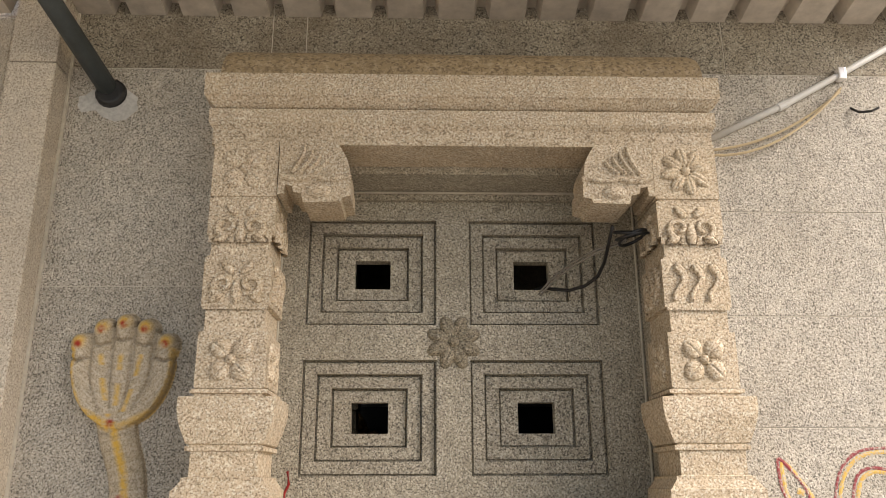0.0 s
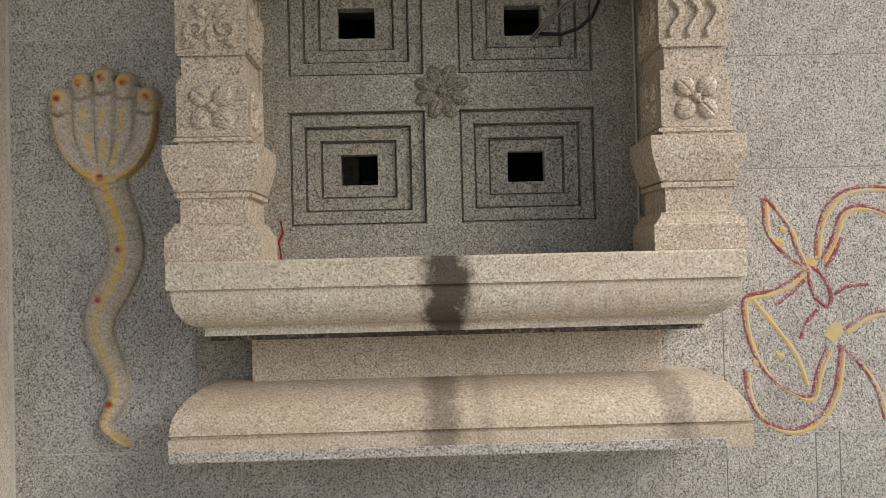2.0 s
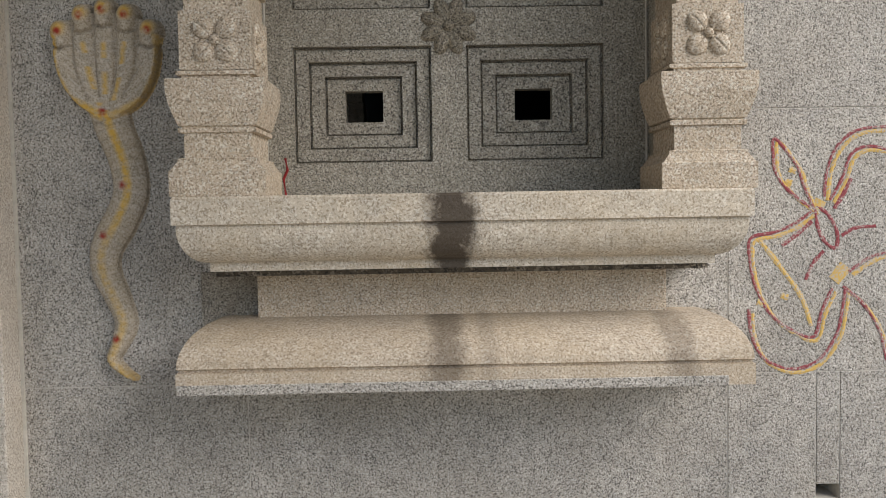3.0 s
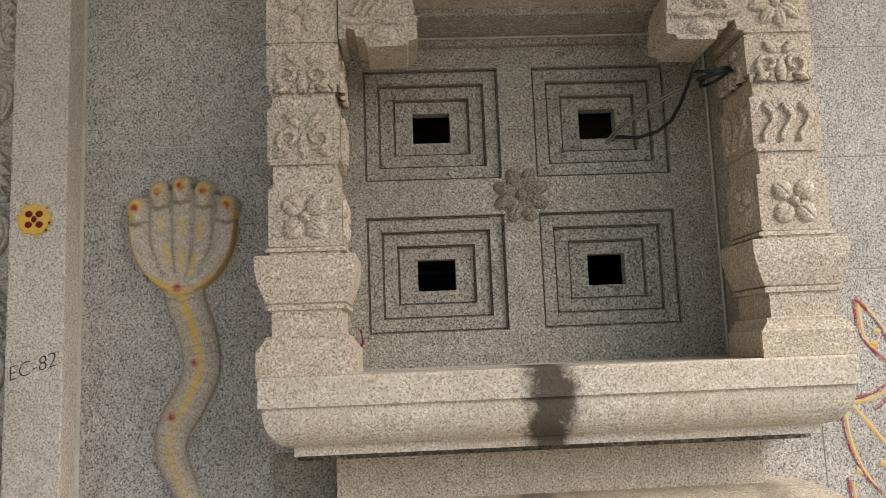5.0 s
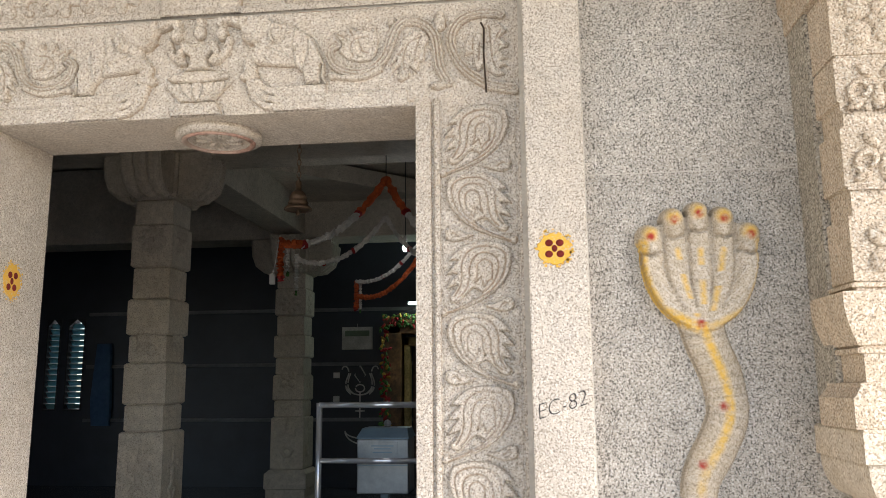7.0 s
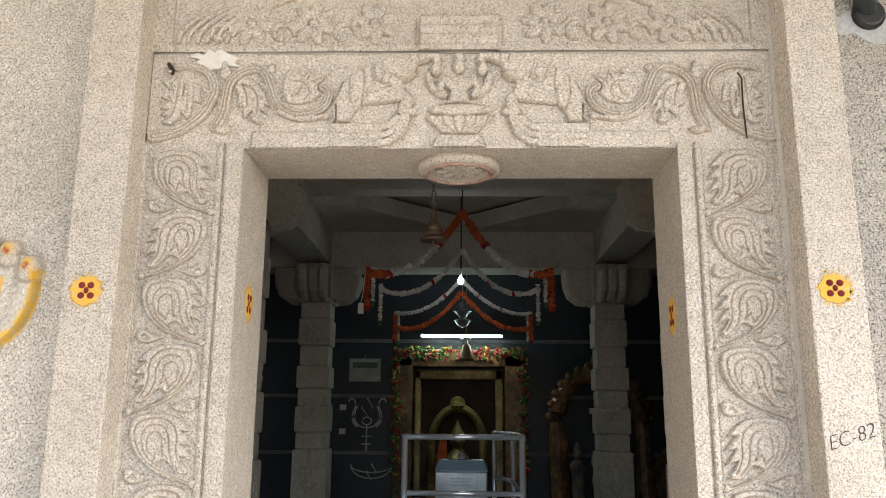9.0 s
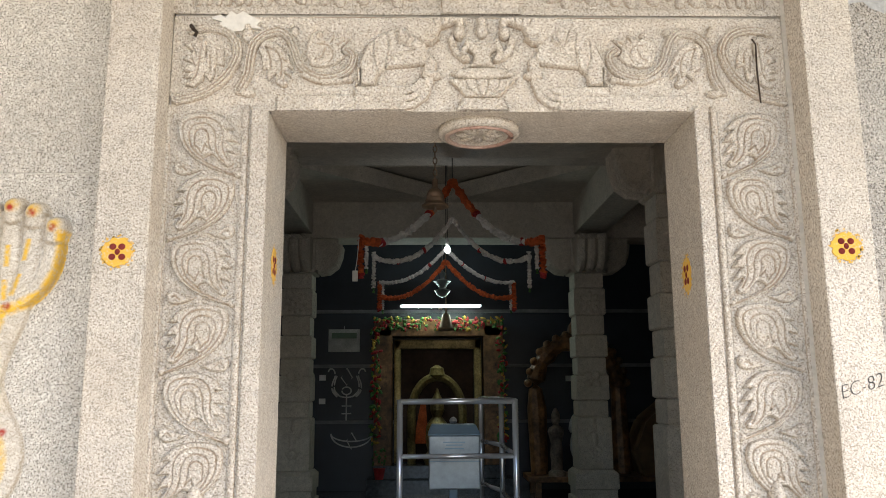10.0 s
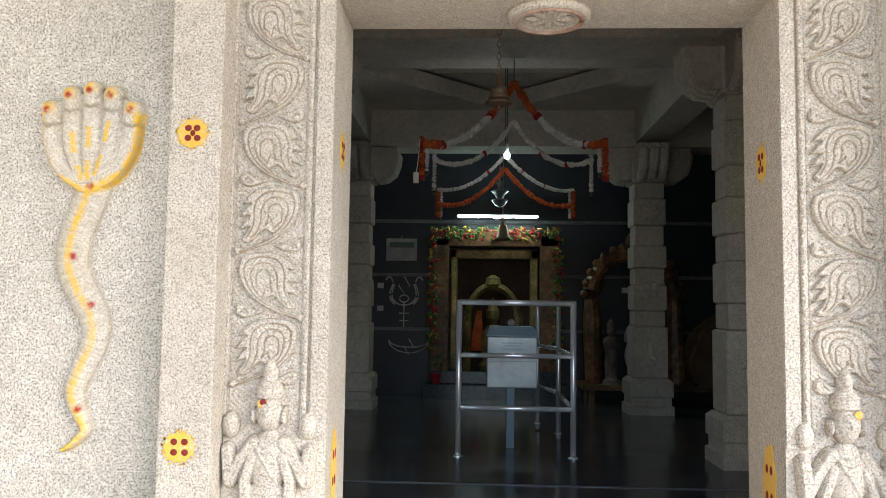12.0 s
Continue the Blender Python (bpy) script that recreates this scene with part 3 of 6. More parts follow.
for k, cx in enumerate((NX - 0.715 + 0.005, NX + 0.715)):
    p = part("pillar", loft(pillar_levels(cx)), CARVED, niche, "carved cream granite pillar with a swelling base")
    for cz, s, kind in ((2.047, 0.078, 0), (2.285, 0.072, 1 if k else 2), (2.475, 0.06, 2), (2.662, 0.082, 3 if k else 0)):
        h = 0.085 if s > 0.07 else 0.062
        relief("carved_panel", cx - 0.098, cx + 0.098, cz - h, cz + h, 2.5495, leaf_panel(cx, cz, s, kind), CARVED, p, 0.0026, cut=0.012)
    # the carving goes on round the inner side
    s = 1 if k == 0 else -1
    for cz, h, kind in ((2.047, 0.080, 0), (2.285, 0.074, 1), (2.475, 0.055, 2)):
        o = relief("carved_panel", -0.085, 0.085, cz - h, cz + h, 0.0, leaf_panel(0.0, cz, 0.075, kind), CARVED, p, 0.003, cut=0.012)
        o.matrix_basis = Matrix.Translation((cx + s * 0.1055, 2.655, 0)) @ Matrix.Rotation(s * math.pi / 2, 4, "Z")
    x0 = cx + s * 0.108
    bm = bmesh.new()
    prof = [(0.0, 2.757), (0.180, 2.757)] + [(0.180 + 0.045 * math.sin(a / 8 * math.pi * 0.62), 2.757 - 0.125 * (a / 8)) for a in range(1, 9)] + [(0.230, 2.624), (0.232, 2.568), (0.205, 2.562), (0.200, 2.548), (0.082, 2.546), (0.075, 2.575), (0.050, 2.580), (0.045, 2.600), (0.022, 2.605), (0.018, 2.575), (0.0, 2.572)]
    for yy in (2.542, 2.73):
        vs = [bm.verts.new((x0 + s * a, yy, z)) for a, z in prof]
        bm.faces.new(vs)
    bm.verts.ensure_lookup_table()
    n = len(prof)
    for i in range(n):
        bm.faces.new((bm.verts[i], bm.verts[(i + 1) % n], bm.verts[n + (i + 1) % n], bm.verts[n + i]))
    bmesh.ops.recalc_face_normals(bm, faces=bm.faces)
    br = part("bracket", bm, CARVED, niche, "rounded corbel bracket carved with a bud")
    c0 = x0 + s * 0.12

    def bud(U, V, c0=c0, s=s):
        H = np.zeros(U.shape)
        for q in range(4):
            H = np.maximum(H, stroke(U, V, [(c0 + s * (-0.075 + 0.024 * q + 0.035 * math.sin(a / 8 * 1.7)), 2.650 + (0.011 - 0.002 * q) * a) for a in range(9)], 0.006, 0.010, 0.4, 0.6))
        H = np.maximum(H, stroke(U, V, [(c0 + s * (-0.11 + 0.034 * a), 2.632 - 0.012 * abs(math.sin(a * 1.05))) for a in range(8)], 0.008, 0.012, 0, 0.6))
        H = np.maximum(H, blob(U, V, c0 + s * 0.01, 2.585, 0.038, 0.022, 0.016))
        return H
    xa, xb = sorted((x0 + s * 0.005, x0 + s * 0.235))
    relief("carved_bud", xa, xb, 2.55, 2.75, 2.541, bud, CARVED, br, 0.0035, mask=True)


# ---- carved doorway ----
DOOR_X0, DOOR_X1, DOOR_Z = -3.300, -1.823, 2.60
DX = (DOOR_X0 + DOOR_X1) / 2
doorway = thing("door_frame", DX, 3.0, FLOOR_Z, "carved pale granite doorway with vine scrolls and elephants on the lintel", "doorway", kind="structure")


def spline(ps, n=5):
    """A smooth curve through points."""
    out = []
    for i in range(len(ps) - 1):
        p0, p1, p2, p3 = ps[max(i - 1, 0)], ps[i], ps[i + 1], ps[min(i + 2, len(ps) - 1)]
        for k in range(n):
            f = k / n
            out.append(tuple(0.5 * (2 * p1[j] + (p2[j] - p0[j]) * f + (2 * p0[j] - 5 * p1[j] + 4 * p2[j] - p3[j]) * f * f + (3 * p1[j] - p0[j] - 3 * p2[j] + p3[j]) * f ** 3) for j in (0, 1)))
    return out + [tuple(ps[-1])]


def incise(U, V, H, G, ps, w=0.0024, depth=0.006, dirt_shade=0.7):
    """Cuts a line into a relief and paints dirt and shade into it."""
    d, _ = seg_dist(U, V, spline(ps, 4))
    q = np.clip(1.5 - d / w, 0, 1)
    return H - depth * q, np.maximum(G, dirt_shade * q)


def vine_cell(U, V, cx, cz, s, h=0.017):
    """One turn of the vine in flat relief: a double-lined stem that swells into a leaf with toothed edge and curled tip. s: the side of the teeth."""
    H, G = np.zeros(U.shape), np.zeros(U.shape)
    near = (np.abs(U - cx) < 0.135) & (np.abs(V - cz) < 0.15)
    u, v = U[near], V[near]
    if not u.size:
        return H, G
    P = lambda *q: [(cx + s * a / 970, cz + b / 970) for a, b in q]
    back = spline(P((112, -118), (60, -99), (0, -76), (-50, -42), (-84, 0), (-98, 48), (-90, 86), (-66, 101), (-28, 107), (20, 104), (60, 86), (94, 48)), 4)
    teeth = []
    for q in (((94, 48), (76, 50), (63, 50)), ((63, 50), (82, 34), (104, 6)), ((104, 6), (84, 9), (67, 10)), ((67, 10), (84, -8), (102, -38)), ((102, -38), (82, -30), (66, -25))):
        teeth += spline(P(*q), 3)[:-1]
    tip = spline(P((66, -25), (76, -45), (91, -60), (84, -76), (64, -76), (40, -54), (18, -36), (-6, -50), (26, -72), (72, -92), (116, -104)), 4)
    h0 = poly_relief(u, v, back + teeth + tip, h, 0.005)
    h0 = np.maximum(h0, poly_relief(u, v, spline(P((-8, -84), (-52, -76), (-82, -60), (-101, -70), (-101, -94), (-80, -106), (-46, -102), (-8, -84)), 3), 0.9 * h, 0.006))
    h0 = np.maximum(h0, blob(u, v, cx - s * 0.096, cz - 0.082, 0.011, 0.018, 1.15 * h, 0, 0.3))
    h0 = np.maximum(h0, blob(u, v, cx + s * 0.108, cz - 0.106, 0.013, 0.013, 1.2 * h, 0, 0.3))
    g0 = np.zeros(u.shape)
    for q in (((96, -108), (40, -84), (-28, -48), (-66, -4), (-80, 42), (-72, 74), (-34, 89), (12, 86), (42, 64), (53, 32), (52, 0), (58, -30), (74, -58)),
              ((8, -62), (-40, -22), (-58, 26), (-48, 60), (-12, 71), (16, 56), (29, 24), (30, -6), (42, -42), (62, -62)),
              ((-38, -8), (-38, 36), (-16, 50), (4, 34), (6, 4), (14, -20))):
        h0, g0 = incise(u, v, h0, g0, P(*q))
    for q in (((14, -20), (0, -8), (-4, -2)), ((-4, -2), (-10, -18), (-14, -32)), ((-14, -32), (-26, -16), (-38, -8)), ((-60, -92), (-74, -80), (-84, -82))):
        h0, g0 = incise(u, v, h0, g0, P(*q), 0.0022, 0.005)
    H[near], G[near] = h0, g0
    return H, G


VINE_TOP, VINE_PITCH = 2.479, 0.220


def jamb_relief(cx, m):
    """m: 1 where the opening lies towards +x."""
    def fn(U, V):
        H, G = np.zeros(U.shape), np.zeros(U.shape)
        k = 0
        z = VINE_TOP
        while z > 1.32:
            h, g = vine_cell(U, V, cx, z, (1 if k % 2 == 0 else -1) * m)
            H, G = np.maximum(H, h), np.maximum(G, g)
            z -= VINE_PITCH
            k += 1
        D = (U - cx) * m
        H = np.where(D > 0.118, 0.011, H)
        line = np.clip(1.3 - np.abs(D - 0.143) / 0.005, 0, 1)
        H -= 0.012 * line
        # a beaded thread along the groove
        H = H + 0.004 * (np.abs(D - 0.131) < 0.005) * (np.sin(V * 190) > -0.3)
        G = np.maximum(G, 0.55 * line)
        H = np.where(D < -0.128, 0.010, H)
        rag = 0.0008 * (np.sin(U * 310 + 9 * np.sin(V * 47)) + np.sin(V * 283 + 7 * np.sin(U * 61)))
        return H + rag, G
    return fn


for x0, x1, cx, m in ((-3.643, DOOR_X0, -3.506, 1), (DOOR_X1, -1.490, -1.627, -1)):
    j = part("jamb", box(x0, x1, 2.864, Y_IN, FLOOR_Z - 0.4, DOOR_Z, 0.003), FRAME, doorway, "granite door jamb carved with a climbing vine")
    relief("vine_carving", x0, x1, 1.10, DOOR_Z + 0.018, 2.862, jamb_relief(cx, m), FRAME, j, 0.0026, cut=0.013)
    part("jamb_foot", box(x0, x1, 2.862, 2.87, FLOOR_Z - 0.4, 1.10, 0), FRAME, j)
part("lintel_block", box(-3.643, -1.490, 2.864, Y_IN, DOOR_Z, 2.952, 0.003), FRAME, doorway, "granite door lintel")
part("upper_block", box(-3.643, -1.490, 2.868, 2.91, 2.956, 3.9, 0.003), FRAME, doorway)
part("threshold", box(DOOR_X0, DOOR_X1, 2.80, Y_IN, 0.0, FLOOR_Z + 0.03, 0.01), FRAME, doorway)


def elephant(U, V, s, h=0.026):
    """A crouching, harnessed elephant in low relief, its raised trunk reaching over the middle figure. s: its side."""
    P = lambda *q: [(DX + s * a / 976, 2.60 + b / 1000) for a, b in q]
    line = lambda w, *q: np.clip(1.4 - seg_dist(U, V, P(*q))[0] / w, 0, 1)
    H = poly_relief(U, V, P((412, 90), (415, 178), (390, 242), (342, 279), (298, 303), (250, 312), (205, 290), (185, 212), (156, 180), (158, 132), (204, 130), (198, 166), (246, 160), (330, 152), (355, 126), (365, 90)), h, 0.006)
    H = np.maximum(H, poly_relief(U, V, P((290, 300), (255, 314), (236, 326), (180, 340), (104, 343), (62, 340), (60, 305), (84, 296), (92, 318), (140, 300), (150, 270), (206, 244), (240, 262)), 1.35 * h, 0.008))
    H = np.maximum(H, poly_relief(U, V, P((222, 262), (190, 274), (142, 266), (170, 240), (205, 236)), 1.7 * h, 0.006))
    H = np.maximum(H, poly_relief(U, V, P((288, 300), (250, 306), (232, 250), (252, 226), (286, 250)), 1.6 * h, 0.008))
    H = np.maximum(H, stroke(U, V, P((404, 190), (422, 150), (418, 110), (428, 92)), 0.006, 0.8 * h, 0.2, 0.5))
    H = np.maximum(H, blob(U, V, DX + s * 0.178, 2.727, 0.034, 0.016, 1.2 * h, 0, 0.3))
    H = np.maximum(H, blob(U, V, DX + s * 0.080, 2.884, 0.020, 0.024, 1.4 * h, 0, 0.3))
    for q in (((300, 302), (285, 240), (232, 220)), ((326, 286), (318, 232), (330, 156)), ((232, 220), (300, 196), (330, 156)), ((370, 250), (372, 190), (352, 130)), ((198, 166), (178, 196), (190, 214)), ((262, 290), (250, 262), (262, 236)), ((170, 330), (160, 306)), ((140, 334), (136, 312)), ((112, 334), (112, 318)), ((190, 258), (168, 256))):
        H -= 0.009 * line(0.0035, *q) * (H > 0.008)
    return H


def lintel_fn(U, V):
    H, G = np.zeros(U.shape), np.zeros(U.shape)
    for s in (-1, 1):
        P = lambda *q: [(DX + s * a / 976, 2.60 + b / 1000) for a, b in q]
        d = (U - DX) * s
        H = np.maximum(H, elephant(U, V, s))
        # stepped plinth with its scrolled end
        H = np.where((d > 0.27) & (d < 0.441) & (V < 2.684), 0.022 - 0.007 * (np.abs(V - 2.652) < 0.003) - 0.007 * (np.abs(V - 2.628) < 0.003), H)
        for k in range(3):
            H = np.maximum(H, stroke(U, V, P((272, 14 + 26 * k), (232 + 4 * k, 22 + 26 * k), (196 + 14 * k, 50 + 18 * k), (176 + 16 * k, 104)), 0.0125, 0.020 + 0.002 * k, 0.0, 0.75))
        H = np.where((d > 0.441) & (d < 0.712) & (V < 2.657), 0.012, H)
        # vine towards the corners: two rolling stems, three toothed leaves, buds where the stems part
        leaves = ((967, 290), (990, 262), (1014, 236), (985, 216), (1020, 186), (985, 172), (1020, 146), (990, 137), (1017, 121), (986, 114), (1008, 90), (975, 82), (945, 108), (934, 160), (940, 210), (940, 256)), ((935, 232), (912, 238), (885, 226), (878, 190), (875, 160), (903, 168), (908, 128), (916, 94), (946, 133), (940, 190)), ((777, 240), (760, 252), (714, 254), (684, 232), (660, 200), (636, 140), (662, 160), (640, 113), (672, 138), (668, 100), (690, 90), (706, 104), (700, 132), (727, 107), (733, 150), (749, 148), (752, 200)), ((588, 279), (570, 290), (550, 292), (556, 270), (530, 262), (506, 292), (500, 262), (478, 270), (447, 268), (468, 245), (447, 226), (472, 196), (500, 168), (540, 157), (580, 162), (596, 190), (600, 235))
        vine = np.zeros(U.shape)
        for q in leaves:
            vine = np.maximum(vine, poly_relief(U, V, P(*q), 0.014, 0.005))
        stems = (((1030, 38), (948, 61), (878, 114), (840, 180), (834, 232), (860, 279), (910, 302), (967, 302), (994, 294)), 0.0185), (((824, 72), (798, 127), (790, 193), (777, 246), (739, 282), (689, 292), (657, 265), (638, 219), (622, 173), (588, 137), (543, 120), (487, 130), (449, 160), (440, 203), (461, 222)), 0.0175), (((606, 128), (556, 106), (499, 104), (462, 112)), 0.009)
        for q, w in stems:
            dd, _ = seg_dist(U, V, spline(P(*q), 4))
            vine = np.where((dd > w) & (dd < w + 0.004), np.minimum(vine, 0.001), vine)
        for q, w in stems:
            line_ = spline(P(*q), 4)
            vine = np.maximum(vine, stroke(U, V, line_, w, 0.019, 0.15, 0.75))
            dd, _ = seg_dist(U, V, line_)
            cutl = np.clip(1.5 - np.abs(dd - 0.006) / 0.0024, 0, 1) * (w > 0.01)
            vine -= 0.008 * cutl
            G = np.maximum(G, 0.6 * cutl)
        for a, b, rx, rz in ((820, 276, 0.022, 0.026), (820, 306, 0.014, 0.014), (461, 114, 0.014, 0.013), (690, 98, 0.014, 0.014), (657, 292, 0.013, 0.016), (812, 62, 0.026, 0.013), (574, 280, 0.014, 0.012)):
            vine = np.maximum(vine, blob(U, V, DX + s * a / 1000, 2.60 + b / 1000, rx, rz, 0.021, 0, 0.3))
        for q in (((955, 255), (960, 190), (968, 130), (985, 104)), ((990, 240), (972, 200)), ((990, 190), (972, 160)), ((905, 216), (902, 180)), ((925, 200), (922, 140)), ((738, 232), (700, 214), (682, 170), (684, 122)), ((738, 232), (722, 190), (718, 150)), ((665, 176), (680, 190)), ((562, 244), (526, 238), (508, 208), (520, 176)), ((536, 228), (548, 196), (570, 186)), ((506, 270), (516, 250)), ((470, 256), (496, 240)), ((818, 254), (820, 292))):
            vine, G = incise(U, V, vine, G, P(*q), 0.0026, 0.006, 0.6)
        H = np.maximum(H, np.maximum(vine, 0))
    # lotus seat and a plain seated figure between the elephants
    w = np.abs(U - DX)
    H = np.where((w < 0.088 - 0.4 * (V - 2.60)) & (V < 2.642), 0.022, H)
    bowl = np.clip((0.060 + 0.95 * (V - 2.650) - w) / 0.004, 0, 1) * (V > 2.650) * (V < 2.714)
    H = np.maximum(H, 0.020 * bowl)
    for k in range(-2, 3):
        dd, _ = seg_dist(U, V, [(DX + 0.012 * k + 0.006, 2.652), (DX + 0.036 * k + 0.018, 2.684), (DX + 0.040 * k + 0.020, 2.712)])
        H -= 0.009 * np.clip(1.4 - dd / 0.0032, 0, 1) * (bowl > 0.5)
    H = np.maximum(H, blob(U, V, DX, 2.735, 0.108, 0.021, 0.026, 0, 0.2))
    H = np.maximum(H, poly_relief(U, V, [(DX + a / 1000, 2.60 + b / 1000) for a, b in ((-58, 255), (58, 255), (50, 222), (30, 205), (36, 170), (60, 160), (-60, 160), (-36, 170), (-30, 205), (-50, 222))], 0.024, 0.008))
    for s in (-1, 1):
        H = np.maximum(H, stroke(U, V, [(DX + s * 0.050, 2.850), (DX + s * 0.066, 2.812), (DX + s * 0.050, 2.786)], 0.013, 0.028, 0.2, 0.6))
        H = np.maximum(H, stroke(U, V, [(DX + s * 0.062, 2.790), (DX + s * 0.092, 2.815), (DX + s * 0.108, 2.862)], 0.014, 0.022, 0.1, 0.6))
        for z in (2.80, 2.836):
            H -= 0.006 * np.clip(1.4 - np.abs(V - z) / 0.003, 0, 1) * (np.abs(w - 0.085) < 0.03) * (H > 0.01)
    H -= 0.007 * np.clip(1.4 - np.abs(V - 2.838 - 3 * w * w) / 0.003, 0, 1) * (w < 0.05)
    H = np.maximum(H, blob(U, V, DX, 2.895, 0.021, 0.028, 0.030, 0, 0.3))
    H = np.maximum(H, blob(U, V, DX, 2.928, 0.018, 0.020, 0.026, 0, 0.3))
    rag = 0.0008 * (np.sin(U * 310 + 9 * np.sin(V * 47)) + np.sin(V * 283 + 7 * np.sin(U * 61)))
    return H + rag, G


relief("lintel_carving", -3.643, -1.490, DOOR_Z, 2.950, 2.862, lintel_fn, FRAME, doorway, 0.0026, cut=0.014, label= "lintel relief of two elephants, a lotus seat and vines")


def upper_fn(U, V):
    H = np.where((V < 2.985) | (np.abs(U - DX) > 1.02), 0.014, 0.0)
    for s in (-1, 1):
        for k in range(6):
            H = np.maximum(H, stroke(U, V, [(DX + s * (1.00 - 0.035 * k - 0.004 * q * q), 3.0 + 0.022 * q) for q in range(10)], 0.009, 0.014, 0.2))
        for c in (0.30, 0.52, 0.74):
            H = np.maximum(H, petal_flower(U, V, DX + s * c, 3.07, 0.085, 7, 0.018, c))
            H = np.maximum(H, stroke(U, V, circle_pts(DX + s * (c + 0.11), 3.03, 0.045, 0, 270, 14, 0.02), 0.012, 0.014))
    H = np.where((np.abs(U - DX) < 0.14) & (V < 3.09), 0.024 + 0.006 * (np.sin(V * 170) > 0), H)
    return H


relief("panel_carving", -3.643, -1.490, 2.956, 3.42, 2.866, upper_fn, FRAME, doorway, 0.005, cut=0.008, label= "carved panel with fan leaves above the lintel")

# lotus medallion under the lintel
bm = lathe(DX, 3.05, [(0.02, 2.575), (0.05, 2.574), (0.062, 2.585), (0.085, 2.586), (0.10, 2.572), (0.135, 2.568), (0.150, 2.578), (0.150, 2.602), (0.02, 2.602)], 32)
med = part("medallion", bm, FRAME, doorway, "round lotus medallion with traces of red paint", True)
for k in range(8):
    a = k / 8 * 6.2832
    bm = bmesh.new()
    bmesh.ops.create_icosphere(bm, subdivisions=2, radius=1.0, matrix=Matrix.LocRotScale((DX + 0.055 * math.cos(a), 3.05 + 0.055 * math.sin(a), 2.580), Euler((0, 0, a)), (0.036, 0.017, 0.012)))
    part("petal", bm, FRAME, med, smooth=True)
ROUGE = granite("red_daubed_granite", (0.45, 0.26, 0.20), (0.22, 0.12, 0.09), (0.56, 0.36, 0.29), spot=120, stain=(0.50, 0.42, 0.34), stain_amount=0.8)
part("rim", tube([(DX + 0.118 * math.cos(a), 3.05 + 0.118 * math.sin(a), 2.572) for a in (i / 40 * 6.2832 for i in range(41))], 0.011, 8), ROUGE, med, "rim with red paint traces", True)
part("joint_mortar", box(-3.641, -1.492, 2.8655, 2.87, 2.946, 2.960, 0), MORTAR, doorway, "pale mortar joint")


